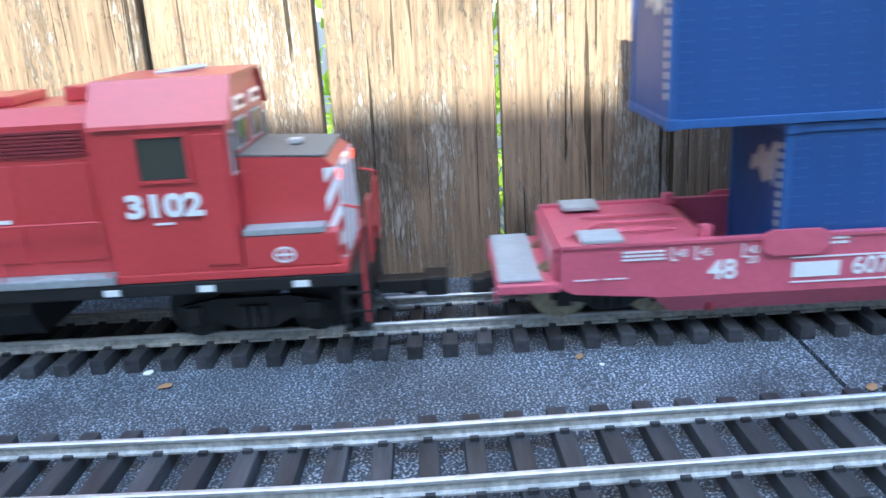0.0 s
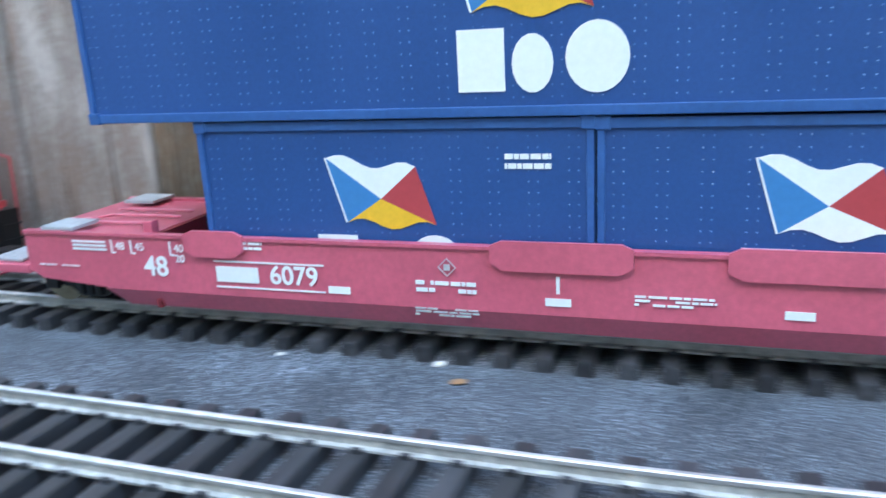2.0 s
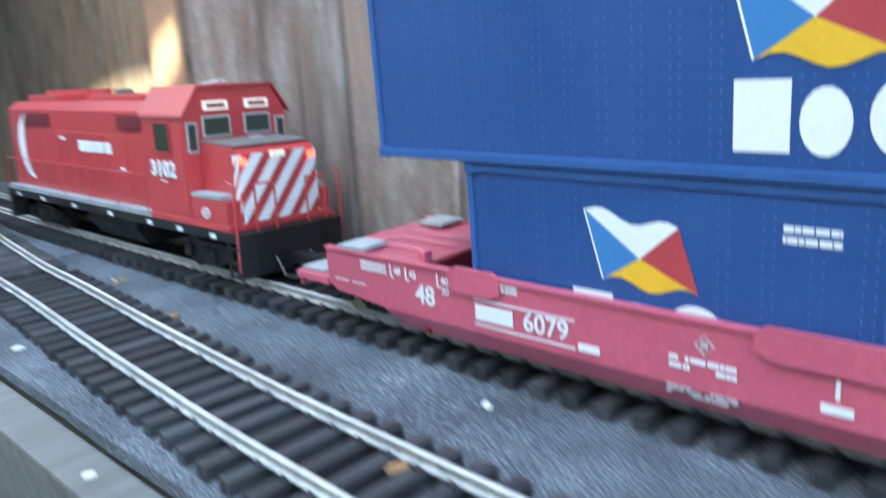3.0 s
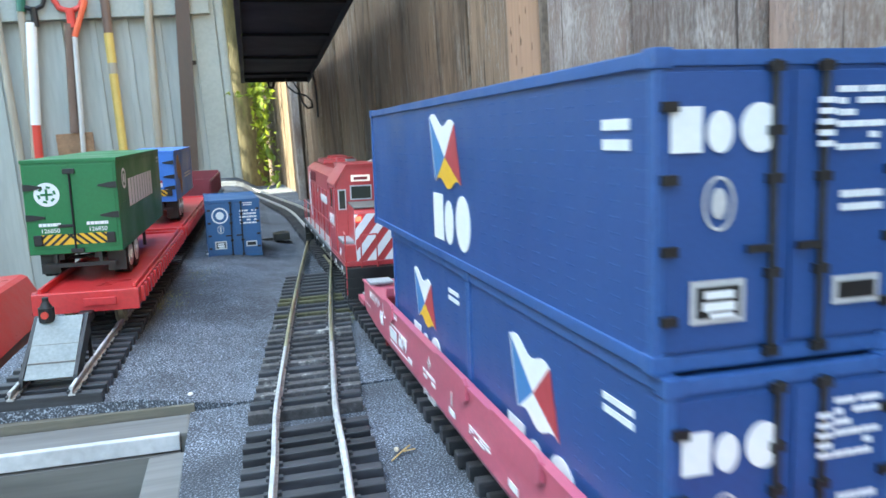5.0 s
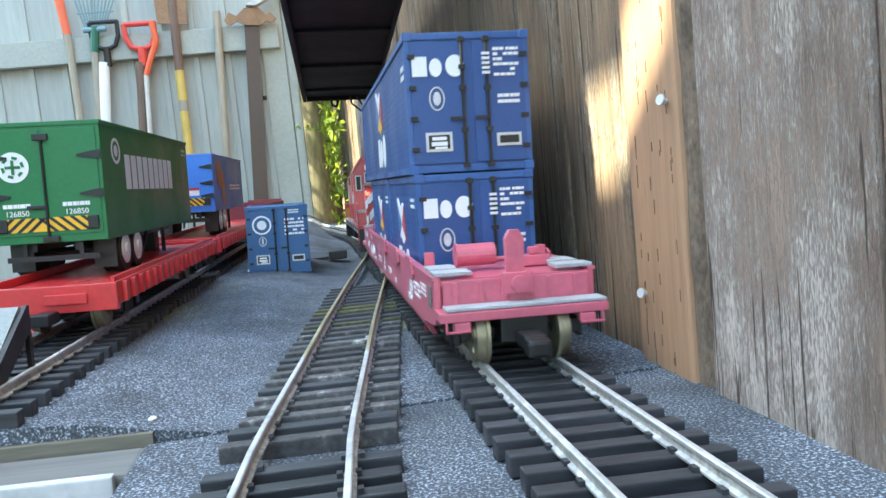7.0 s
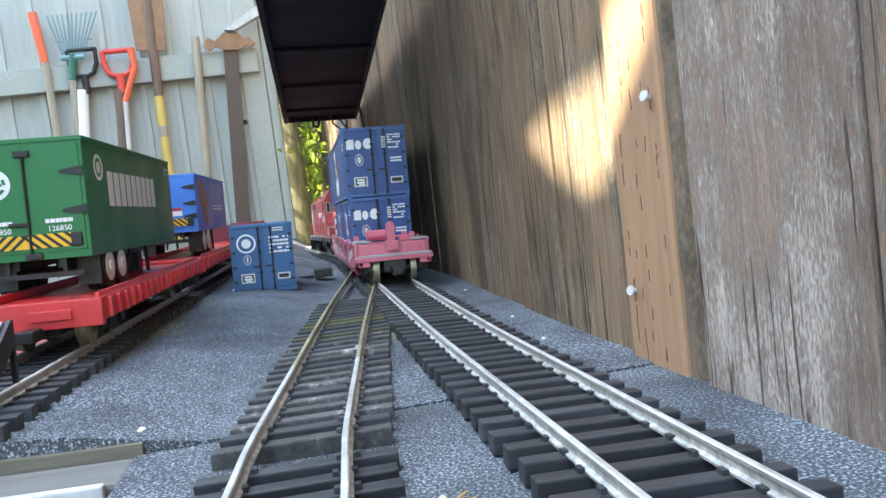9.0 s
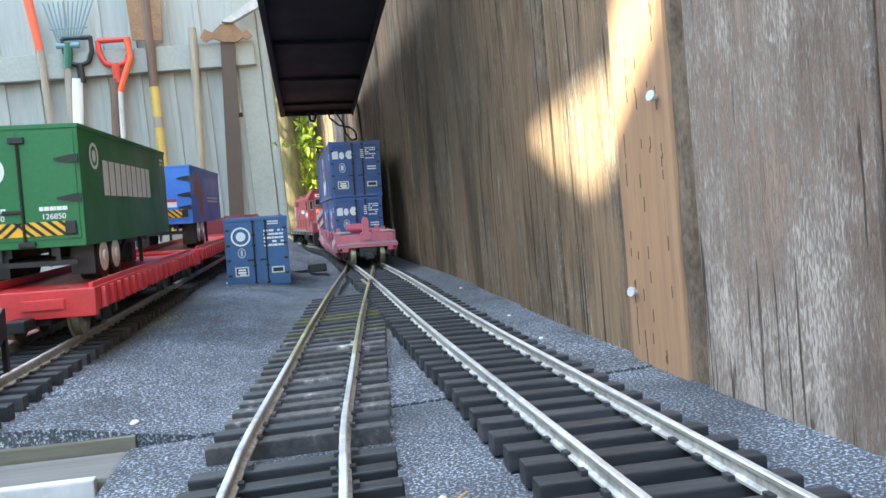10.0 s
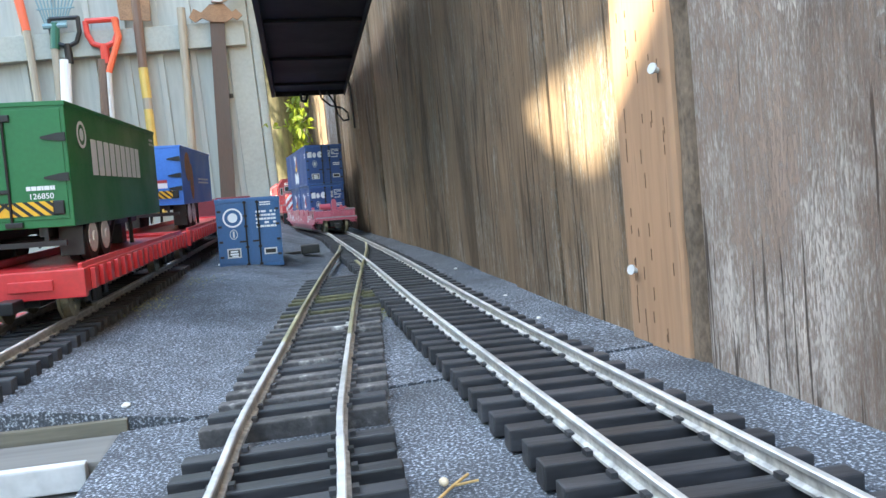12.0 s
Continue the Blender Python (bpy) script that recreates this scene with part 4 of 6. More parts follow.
def locomotive():
    c = LOCO_U
    lo = thing("locomotive", pose(0, 0, RAIL_TOP), "bright red diesel locomotive with red and white striped nose", "locomotive")

    def Y(u):
        return u - c

    def Z(z):
        return z - RAIL_TOP
    solid("frame", BLACK, lo, (-0.046, 0.046, Y(-0.508), Y(-0.036), Z(0.050), Z(0.0575)), bevel=0.001)
    solid("sill", LOCO, lo, (-0.0462, 0.0462, Y(-0.500), Y(-0.3785), Z(0.0577), Z(0.0625)), bevel=0.0008)
    solid("walkway", GREYMETAL, lo, (-0.047, 0.047, Y(-0.378), Y(-0.044), Z(0.0577), Z(0.0625)), bevel=0.0008, label="grey walkway edge")
    bm = bmesh.new()
    hwid, top = 0.038, 0.1500
    prism(bm, [(-hwid, Z(0.0627)), (hwid, Z(0.0627)), (hwid, Z(top - 0.008)), (hwid - 0.010, Z(top)), (-hwid + 0.010, Z(top)), (-hwid, Z(top - 0.008))], "y", Y(-0.379), Y(-0.050))
    hood = part("hood", bm, LOCO, lo)
    for u in (-0.355, -0.315, -0.275, -0.235, -0.195, -0.155, -0.115, -0.075):
        solid("hood_door", LOCO, hood, (-hwid - 0.0008, hwid + 0.0008, Y(u) - 0.0165, Y(u) + 0.0165, Z(0.070), Z(0.122)), bevel=0.0004)
    for u, w in ((-0.345, 0.026), (-0.130, 0.034)):
        for k in range(7):
            solid("louvre", MAROON, hood, (-hwid - 0.0016, hwid + 0.0016, Y(u) - w, Y(u) + w, Z(0.1265 + 0.0019 * k), Z(0.1276 + 0.0019 * k)))
    solid("roof_box", LOCO, hood, (-0.020, 0.020, Y(-0.33), Y(-0.23), Z(0.1502), Z(0.1555)), (-0.024, 0.024, Y(-0.15), Y(-0.075), Z(0.1502), Z(0.1565)), bevel=0.001)
    for u in (-0.10, -0.135, -0.20):
        bm = bmesh.new()
        rod(bm, (0, Y(u), Z(0.150)), (0, Y(u), Z(0.1605)), 0.0125, 20)
        part("fan", bm, LOCO, hood)
    solid("exhaust", LOCO_GREY, hood, (-0.006, 0.006, Y(-0.262), Y(-0.247), Z(0.1556), Z(0.160)))
    # cab
    cw = 0.0455
    bm = bmesh.new()
    prism(bm, [(-cw, Z(0.0627)), (cw, Z(0.0627)), (cw, Z(0.139)), (cw - 0.013, Z(0.1595)), (-cw + 0.013, Z(0.1595)), (-cw, Z(0.139))], "y", Y(-0.446), Y(-0.3795))
    cab_ = part("cab", bm, LOCO, lo)
    bm = bmesh.new()
    prism(bm, [(-cw - 0.002, Z(0.1385)), (-cw - 0.0015, Z(0.1405)), (-cw + 0.0125, Z(0.1615)), (cw - 0.0125, Z(0.1615)), (cw + 0.0015, Z(0.1405)), (cw + 0.002, Z(0.1385)), (cw - 0.0127, Z(0.1597)), (-cw + 0.0127, Z(0.1597))], "y", Y(-0.4485), Y(-0.3775))
    part("cab_roof", bm, LOCO, cab_)
    for s in (-1, 1):
        x = s * (cw + 0.0004)
        solid("side_window", GLASS, cab_, (x - 0.0004, x + 0.0004, Y(-0.4245), Y(-0.4005), Z(0.1125), Z(0.1335)))
        bm = bmesh.new()
        for y0, y1, z0, z1 in ((-0.4265, -0.4246, 0.1105, 0.1355), (-0.4004, -0.3985, 0.1105, 0.1355), (-0.4265, -0.3985, 0.1337, 0.1355), (-0.4265, -0.3985, 0.1105, 0.1123)):
            box(bm, x - 0.0012, x + 0.0012, Y(y0), Y(y1), Z(z0), Z(z1))
        part("window_frame", bm, LOCO, cab_)
        solid("door_panel", LOCO, cab_, (x - 0.0008, x + 0.0008, Y(-0.444), Y(-0.429), Z(0.066), Z(0.134)), bevel=0.0003)
    fy = Y(-0.4464)
    for x0, x1, z0, z1 in ((-0.030, -0.006, 0.1225, 0.1385), (0.006, 0.030, 0.1225, 0.1385), (-0.0435, -0.0345, 0.112, 0.1345), (0.0345, 0.0435, 0.112, 0.1345)):
        solid("window_frame", SILVER, cab_, (x0, x1, fy - 0.0006, fy + 0.0002, Z(z0), Z(z1)), bevel=0.0002, label="pale window frame")
        solid("front_window", GLASS, cab_, (x0 + 0.0014, x1 - 0.0014, fy - 0.0010, fy - 0.0007, Z(z0 + 0.0014), Z(z1 - 0.0014)))
    for s in (-1, 1):
        solid("number_board", LIT, cab_, (s * 0.018 - 0.0105, s * 0.018 + 0.0105, fy - 0.0016, fy - 0.0002, Z(0.1425), Z(0.1495)), bevel=0.0004, label="glowing number board")
        shape("lettering_bar", [bar(0, 0, 0.015, 0.003)], MAROON, cab_, tail_m(s * 0.018, fy - 0.0017, Z(0.146)))
    # nose
    bm = bmesh.new()
    prism(bm, [(Y(-0.4466), Z(0.0627)), (Y(-0.4466), Z(0.1195)), (Y(-0.4905), Z(0.1170)), (Y(-0.4965), Z(0.112)), (Y(-0.4990), Z(0.0627))], "x", -0.0335, 0.0335)
    nose = part("nose", bm, LOCO, lo)
    bm = bmesh.new()
    prism(bm, [(Y(-0.4467), Z(0.1198)), (Y(-0.4467), Z(0.1207)), (Y(-0.4925), Z(0.1184)), (Y(-0.4925), Z(0.1174))], "x", -0.0335, 0.0335)
    part("nose_top", bm, LOCO_GREY, nose, "dull grey anti-glare panel")
    nm = Matrix.Translation((0, Y(-0.4983), Z(0.0875))) @ Matrix.Rotation(radians(-2.9), 4, "X") @ tail_m(0, 0, 0)
    stripes = []
    w2, h2, st = 0.0335, 0.0245, 0.0185
    for k in range(-5, 6):
        a = k * st
        poly = [(a - 0.0048, -h2), (a + 0.0048, -h2), (a + 0.0048 + 2 * h2 * 0.8, h2), (a - 0.0048 + 2 * h2 * 0.8, h2)]
        clipped = clip(poly, -w2, w2)
        if clipped:
            stripes.append(clipped)
    shape("nose_stripes", stripes, WHITE, nose, nm, 0.0004)
    for s in (-1, 1):
        sm = Matrix.Translation((s * 0.0337, Y(-0.4990), Z(0.0628))) @ Matrix(((0, 0, 1, 0), (1, 0, 0, 0), (0, 1, 0, 0), (0, 0, 0, 1)))
        for k in range(-1, 4):
            p = clip([(0.0085, k * 0.0155 - 0.006), (0.0085, k * 0.0155 + 0.0020), (0.0005 + 0.0002 * max(k, 0), k * 0.0155 + 0.0165), (0.0005 + 0.0002 * max(k, 0), k * 0.0155 + 0.0085)], 0.0005, 0.009)
            p = [(u, min(max(v, 0.0), 0.049)) for u, v in p]
            shape("side_stripe", [p], WHITE, nose, sm)
    solid("headlight", LIT, nose, (-0.006, 0.006, Y(-0.4985) - 0.0005, Y(-0.4965), Z(0.1075), Z(0.1125)), bevel=0.0006)
    for s in (-1, 1):
        solid("battery_box", LOCO, lo, (s * 0.0336, s * 0.0455, Y(-0.4965), Y(-0.4470), Z(0.0627), Z(0.0800)), bevel=0.0008)
        solid("walkway_plate", GREYMETAL, lo, (s * 0.0340, s * 0.0460, Y(-0.490), Y(-0.448), Z(0.0802), Z(0.0836)), bevel=0.0005)
        solid("ditch_light", RED_LAMP, nose, (s * 0.030 - 0.003, s * 0.030 + 0.003, Y(-0.4975) - 0.001, Y(-0.497), Z(0.1045), Z(0.1095)), bevel=0.0005)
        # steps at both ends
        for e, sg in ((-0.508, 1), (-0.036, -1)):
            for k in range(3):
                z = 0.0250 + 0.0105 * k
                solid("step", BLACK, lo, (s * 0.030, s * 0.047, Y(e) - 0.002 * sg, Y(e) + 0.010 * sg, Z(z), Z(z + 0.0012)))
            solid("step_side", BLACK, lo, (s * 0.0295, s * 0.0305, Y(e) - 0.002 * sg, Y(e) + 0.012 * sg, Z(0.0245), Z(0.050)), (s * 0.0462, s * 0.0472, Y(e) + 0.010 * sg, Y(e) + 0.0125 * sg, Z(0.0245), Z(0.050)))
        bm = bmesh.new()
        pipe(bm, [(s * 0.0462, Y(-0.5085), Z(0.030)), (s * 0.0462, Y(-0.5085), Z(0.0925)), (s * 0.0462, Y(-0.500), Z(0.0945))], 0.0008, 6)
        pipe(bm, [(s * 0.0305, Y(-0.511), Z(0.058)), (s * 0.0305, Y(-0.511), Z(0.092)), (s * 0.014, Y(-0.511), Z(0.092)), (s * 0.014, Y(-0.511), Z(0.058))], 0.0008, 6)
        pipe(bm, [(s * 0.0462, Y(-0.375), Z(0.092)), (s * 0.0462, Y(-0.05), Z(0.092))], 0.0007, 6)
        for u in (-0.375, -0.32, -0.26, -0.2, -0.14, -0.08, -0.05):
            rod(bm, (s * 0.0462, Y(u), Z(0.062)), (s * 0.0462, Y(u), Z(0.092)), 0.0006, 5)
        part("handrail", bm, LOCO, lo)
        # sill reflectors
        for u in (-0.475, -0.425, -0.375, -0.30, -0.22, -0.14, -0.07):
            solid("reflector", WHITE, lo, (s * 0.0462, s * 0.0466, Y(u) - 0.0042, Y(u) + 0.0042, Z(0.0515), Z(0.0550)))
    solid("pilot", BLACK, lo, (-0.046, 0.046, Y(-0.5095), Y(-0.5045), Z(0.0255), Z(0.0575)), (-0.046, 0.046, Y(-0.0395), Y(-0.0345), Z(0.0255), Z(0.0575)), bevel=0.001)
    for u, sg in ((-0.5095, -1), (-0.0345, 1)):
        bm = bmesh.new()
        box(bm, -0.006, 0.006, Y(u), Y(u) + sg * 0.030, 0.012, 0.020, bevel=0.001)
        box(bm, -0.009, 0.009, Y(u) + sg * 0.028, Y(u) + sg * 0.042, 0.010, 0.022, bevel=0.002)
        part("coupler", bm, BLACK, lo)
        for xs in (-0.016, 0.014):
            bm = bmesh.new()
            pipe(bm, [(xs, Y(u), 0.018), (xs * 1.07, Y(u) + sg * 0.012, 0.006), (xs * 0.85, Y(u) + sg * 0.022, 0.005)], 0.0014, 6)
            part("air_hose", bm, BLACK, lo)
    bm = bmesh.new()
    prism(bm, [(-0.034, Z(0.049)), (0.034, Z(0.049)), (0.036, Z(0.040)), (0.026, Z(0.025)), (-0.026, Z(0.025)), (-0.036, Z(0.040))], "y", Y(-0.325), Y(-0.225))
    part("fuel_tank", bm, BLACK, lo)
    # lettering
    def put(u, z, w=hwid + 0.0012):
        return side_m(-w, Y(u), Z(z))
    writing("3102", 0.0160, WHITE, lo, put(-0.4100, 0.0985, cw + 0.0014) @ Matrix.Diagonal((1.25, 1, 1, 1)), bold=0.0007)
    shape("lettering_bar", [bar(0, 0, 0.010, 0.0012)], WHITE, lo, put(-0.409, 0.0895, cw + 0.0008))
    shape("seal", ring(0, 0, 0.0058, 0.0044, 0.001, 0.001) + [bar(0, 0, 0.008, 0.0012), bar(0, 0, 0.0012, 0.006)], WHITE, lo, put(-0.468, 0.0695, 0.0460))
    lines_of_print(lo, put(-0.268, 0.1100), 0.072, 0.018, 1, 30, broken=1, name="lettering_bar")
    shape("lettering_bar", [bar(0, 0, 0.009, 0.002)], WHITE, lo, put(-0.322, 0.0930))
    shape("lettering_bar", [bar(0, 0, 0.013, 0.003)], WHITE, lo, put(-0.195, 0.1160))
    disc = [[(0.034 * math.sin(radians(a)), 0.034 * math.cos(radians(a))), (0.034 * math.sin(radians(a + 10)), 0.034 * math.cos(radians(a + 10))), (0.017 * math.sin(radians(a + 10)), 0.030 * math.cos(radians(a + 10))), (0.017 * math.sin(radians(a)), 0.030 * math.cos(radians(a)))] for a in range(0, 180, 10)]
    shape("half_disc", disc, WHITE, lo, put(-0.108, 0.1055) @ Matrix.Rotation(math.pi, 4, "Z"))
    solid("bell_box", LOCO, hood, (-0.008, 0.008, Y(-0.37), Y(-0.352), Z(0.1502), Z(0.158)), bevel=0.001)
    bm = bmesh.new()
    rod(bm, (0.0, Y(-0.40), Z(0.1616)), (0.0, Y(-0.428), Z(0.164)), 0.0014, 8)
    rod(bm, (0.006, Y(-0.40), Z(0.1616)), (0.006, Y(-0.424), Z(0.164)), 0.0014, 8)
    part("horn", bm, SILVER, cab_)
    solid("nose_latch", SILVER, nose, (-0.004, 0.004, Y(-0.475), Y(-0.468), Z(0.1200), Z(0.1225)), bevel=0.0004)
    wheels = truck(lo, Y(-0.445), 0.066, metal=DARK) + truck(lo, Y(-0.100), 0.066, metal=DARK)
    return lo, wheels


def clip(poly, lo, hi):
    """Cuts an outline to lo < x < hi."""
    for sign, lim in ((1, hi), (-1, -lo)):
        out = []
        for i in range(len(poly)):
            a, b = poly[i], poly[(i + 1) % len(poly)]
            ia, ib = sign * a[0] <= lim, sign * b[0] <= lim
            if ia:
                out.append(a)
            if ia != ib:
                k = (lim - sign * a[0]) / (sign * b[0] - sign * a[0])
                out.append((a[0] + k * (b[0] - a[0]), a[1] + k * (b[1] - a[1])))
        poly = out
        if len(poly) < 3:
            return None
    return poly


RED_LAMP = mat("red_lamp", (0.9, 0.08, 0.05), 0.3, vary=0, bump=0, glow=0.5)
loco, loco_wheels = locomotive()
car, car_wheels = well_car()
upper, b = stacked(car, "container", "long dark blue container stacked on top, white lettering on its doors", -1.117, -0.666, 0.1222, 0.2125, 0.0412)
front_print(b, -0.666 - CAR_U, 0.1222 - RAIL_TOP, 0.2125 - RAIL_TOP, 0.0412)
emblem(b, side_m(-0.0402, -0.8995 - CAR_U, 0.1460 - RAIL_TOP), 0.077, 0.0290)
flag(b, side_m(-0.0402, -0.893 - CAR_U, 0.184 - RAIL_TOP), 0.051, 0.036)
lines_of_print(b, side_m(-0.0402, -1.093 - CAR_U, 0.190 - RAIL_TOP), 0.018, 0.012, 2, 41, broken=1)
low_a, b = stacked(car, "container", "dark blue container half hidden in the well car", -0.9235, -0.727, 0.0300, 0.1215, 0.0392)
front_print(b, -0.727 - CAR_U, 0.0300 - RAIL_TOP, 0.1215 - RAIL_TOP, 0.0392)
flag(b, side_m(-0.0382, -0.824 - CAR_U, 0.0885 - RAIL_TOP), 0.045, 0.031)
emblem(b, side_m(-0.0382, -0.824 - CAR_U, 0.0560 - RAIL_TOP), 0.078, 0.0235)
lines_of_print(b, side_m(-0.0382, -0.8945 - CAR_U, 0.1025 - RAIL_TOP), 0.021, 0.0085, 2, 42, broken=1)
low_b, b = stacked(car, "container", "dark blue container half hidden in the well car", -1.121, -0.9245, 0.0300, 0.1210, 0.0392)
flag(b, side_m(-0.0382, -1.015 - CAR_U, 0.0885 - RAIL_TOP), 0.045, 0.031, pale=True)
emblem(b, side_m(-0.0382, -1.018 - CAR_U, 0.0560 - RAIL_TOP), 0.078, 0.0235)
lines_of_print(b, side_m(-0.0382, -1.090 - CAR_U, 0.1025 - RAIL_TOP), 0.021, 0.0085, 2, 43, broken=1)

# ---- siding: flat cars with trailers, buffer stop ----
def flat_car(y0, y1, label):
    yc = (y0 + y1) / 2
    x, turn = siding_line(yc)
    fc = thing("flat_car", SIDE @ Matrix.Translation((x, yc, RAIL_TOP)) @ Matrix.Rotation(turn, 4, "Z"), label, "rail car", group="flat cars on the siding")
    h, w = (y1 - y0) / 2, 0.0455
    zt = 0.034
    solid("deck", FLATRED, fc, (-w + 0.003, w - 0.003, -h, h, zt - 0.006, zt), bevel=0.0006)
    solid("end_sill", FLATRED, fc, (-w, w, -h - 0.003, -h + 0.004, zt - 0.016, zt + 0.003), (-w, w, h - 0.004, h + 0.003, zt - 0.016, zt + 0.003), bevel=0.0008)
    solid("end_plate", FLATRED, fc, (-0.002, 0.026, -h - 0.0055, -h - 0.0031, zt - 0.010, zt - 0.003), bevel=0.0005)
    for s in (-1, 1):
        solid("side_sill", FLATRED, fc, (s * (w - 0.003), s * w, -h, h, zt - 0.013, zt + 0.003), (s * (w - 0.0065), s * (w - 0.0035), -h * 0.97, h * 0.97, zt + 0.0002, zt + 0.0062), bevel=0.0006)
        n = int((y1 - y0) / 0.022)
        for k in range(n):
            y = -h + 0.014 + k * 0.022
            solid("stake_pocket", FLATRED, fc, (s * w, s * (w + 0.0032), y - 0.0030, y + 0.0030, zt - 0.012, zt + 0.002), bevel=0.0005)
    solid("centre_sill", BLACK, fc, (-0.012, 0.012, -h + 0.01, h - 0.01, zt - 0.022, zt - 0.0065))
    for t_ in (-h + 0.065, h - 0.065):
        truck(fc, t_, 0.050)
    for sg in (-1, 1):
        solid("coupler", BLACK, fc, (-0.006, 0.006, sg * h, sg * (h + 0.022), 0.012, 0.020), bevel=0.001)
    return fc


flat_car(0.715, 1.150, "red flat car on the siding carrying a green trailer")
flat_car(1.185, 1.780, "red flat car on the siding carrying a blue trailer")


def trailer(y0, length, top, bottom, material, label, dx):
    yc = y0 + length / 2
    x, turn = siding_line(yc)
    tr = thing("trailer", SIDE @ Matrix.Translation((x + dx, yc, 0)) @ Matrix.Rotation(turn, 4, "Z"), label, "trailer", group="road trailers on the flat cars")
    h, w = length / 2, 0.0425
    bm = bmesh.new()
    box(bm, -w, w, -h, h, bottom, top, bevel=0.0008)
    body = part("body", bm, material, tr)
    solid("roof_edge", material, body, (-w - 0.0008, w + 0.0008, -h - 0.0008, h + 0.0008, top - 0.0028, top + 0.0006), bevel=0.0004)
    hh = top - bottom
    n = int(length / 0.05)
    for s in (-1, 1):
        bm = bmesh.new()
        for k in range(int(length / 0.0125)):
            for z in (bottom + 0.004, bottom + hh * 0.5, top - 0.006):
                box(bm, s * w, s * (w + 0.0004), -h + 0.006 + k * 0.0125, -h + 0.0066 + k * 0.0125, z, z + 0.0007)
        tagged(part("rivets", bm, material, body), kind="stuff")
    # rear doors
    e = -h
    for s in (-1, 1):
        solid("rear_door", material, body, (s * 0.0012, s * (w - 0.003), e - 0.0009, e - 0.0001, bottom + 0.006, top - 0.005), bevel=0.0003)
        for k in (0.40, 0.72) if material is GREEN else (0.28, 0.5, 0.78):
            bm = bmesh.new()
            z = bottom + hh * k
            prism(bm, [(s * (w - 0.0005), z - 0.0032), (s * (w - 0.0005), z + 0.0032), (s * (w - 0.006), z + 0.0028), (s * (w - 0.0175), z + 0.0006), (s * (w - 0.0175), z - 0.0010), (s * (w - 0.006), z - 0.0030)], "y", e - 0.0026, e - 0.0010)
            part("hinge", bm, BLACK, body)
    bm = bmesh.new()
    rod(bm, (0.0, e - 0.0022, bottom + 0.004), (0.0, e - 0.0022, top - 0.010), 0.0010, 8)
    box(bm, -0.0055, 0.0055, e - 0.0036, e - 0.001, top - 0.0135, top - 0.0085, bevel=0.0006)
    box(bm, -0.0045, 0.0075, e - 0.0036, e - 0.001, bottom + 0.001, bottom + 0.005, bevel=0.0006)
    box(bm, -0.014, 0.0005, e - 0.0032, e - 0.0012, bottom + 0.026, bottom + 0.0290, bevel=0.0006)
    part("latch_bar", bm, BLACK, body)
    z0, z1 = bottom + 0.009, bottom + 0.0195
    shape("warning_band", [bar(0, 0, 0.0615, z1 - z0)], YELLOW, body, tail_m(0, e - 0.0013, (z0 + z1) / 2), 0.0002)
    st = []
    hz = (z1 - z0) / 2
    for k in range(-7, 8):
        lean = 0.0060 if k < 0 else -0.0060
        p = clip([(k * 0.0078 - 0.0017 - lean, -hz), (k * 0.0078 + 0.0017 - lean, -hz), (k * 0.0078 + 0.0017 + lean, hz), (k * 0.0078 - 0.0017 + lean, hz)], -0.0305, 0.0305)
        if p:
            st.append(p)
    shape("warning_stripe", st, BLACK, body, tail_m(0, e - 0.0016, (z0 + z1) / 2), 0.0002)
    solid("band_cap", BLACK, body, (-0.037, -0.029, e - 0.003, e - 0.0012, z0, z1), (0.029, 0.037, e - 0.003, e - 0.0012, z0, z1), bevel=0.001)
    if material is GREEN:
        for sx in (-0.0215, 0.0215):
            lines_of_print(body, tail_m(sx, e - 0.0012, z1 + 0.0095), 0.020, 0.0055, 1, 50, broken=1)
            writing("126850", 0.0058, WHITE, body, tail_m(sx, e - 0.0012, z1 + 0.0035))
        shape("round_seal", [oval(0, 0, 0.0115, 0.0115, 28)], WHITE, body, tail_m(-0.0215, e - 0.0012, bottom + hh * 0.64))
        shape("round_seal_star", ring(0, 0, 0.0085, 0.0085, 0.0022, 0.0022, 12)[::2] + [bar(0, 0, 0.0022, 0.011), bar(0, 0, 0.011, 0.0022)], GREEN, body, tail_m(-0.0215, e - 0.0017, bottom + hh * 0.64))
        # right-hand side faces +x
        sm = Matrix.Translation((w + 0.0004, 0, 0)) @ Matrix(((0, 0, 1, 0), (1, 0, 0, 0), (0, 1, 0, 0), (0, 0, 0, 1)))
        for k in range(9):
            shape("side_letter_bar", [bar(-h + 0.070 + k * 0.0205, bottom + hh * 0.58, 0.0155, 0.0290)], WHITE, body, sm)
        shape("round_seal", ring(-h + 0.038, bottom + hh * 0.76, 0.0125, 0.0105, 0.003, 0.0025) + [oval(-h + 0.038, bottom + hh * 0.76, 0.005, 0.005, 8)], WHITE, body, sm)
        lines_of_print(body, sm @ Matrix.Translation((h - 0.022, bottom + hh * 0.86, 0)), 0.020, 0.009, 2, 51, material=SILVER)
    else:
        sm = Matrix.Translation((w + 0.0004, 0, 0)) @ Matrix(((0, 0, 1, 0), (1, 0, 0, 0), (0, 1, 0, 0), (0, 0, 0, 1)))
        shape("side_picture", [oval(-h + 0.055, bottom + hh * 0.66, 0.024, 0.020, 18)], ORANGE, body, sm)
        shape("side_picture", [oval(-h + 0.085, bottom + hh * 0.40, 0.016, 0.026, 14)], ORANGE, body, sm)
        lines_of_print(body, sm @ Matrix.Translation((h - 0.10, bottom + hh * 0.42, 0)), 0.12, 0.010, 2, 52)
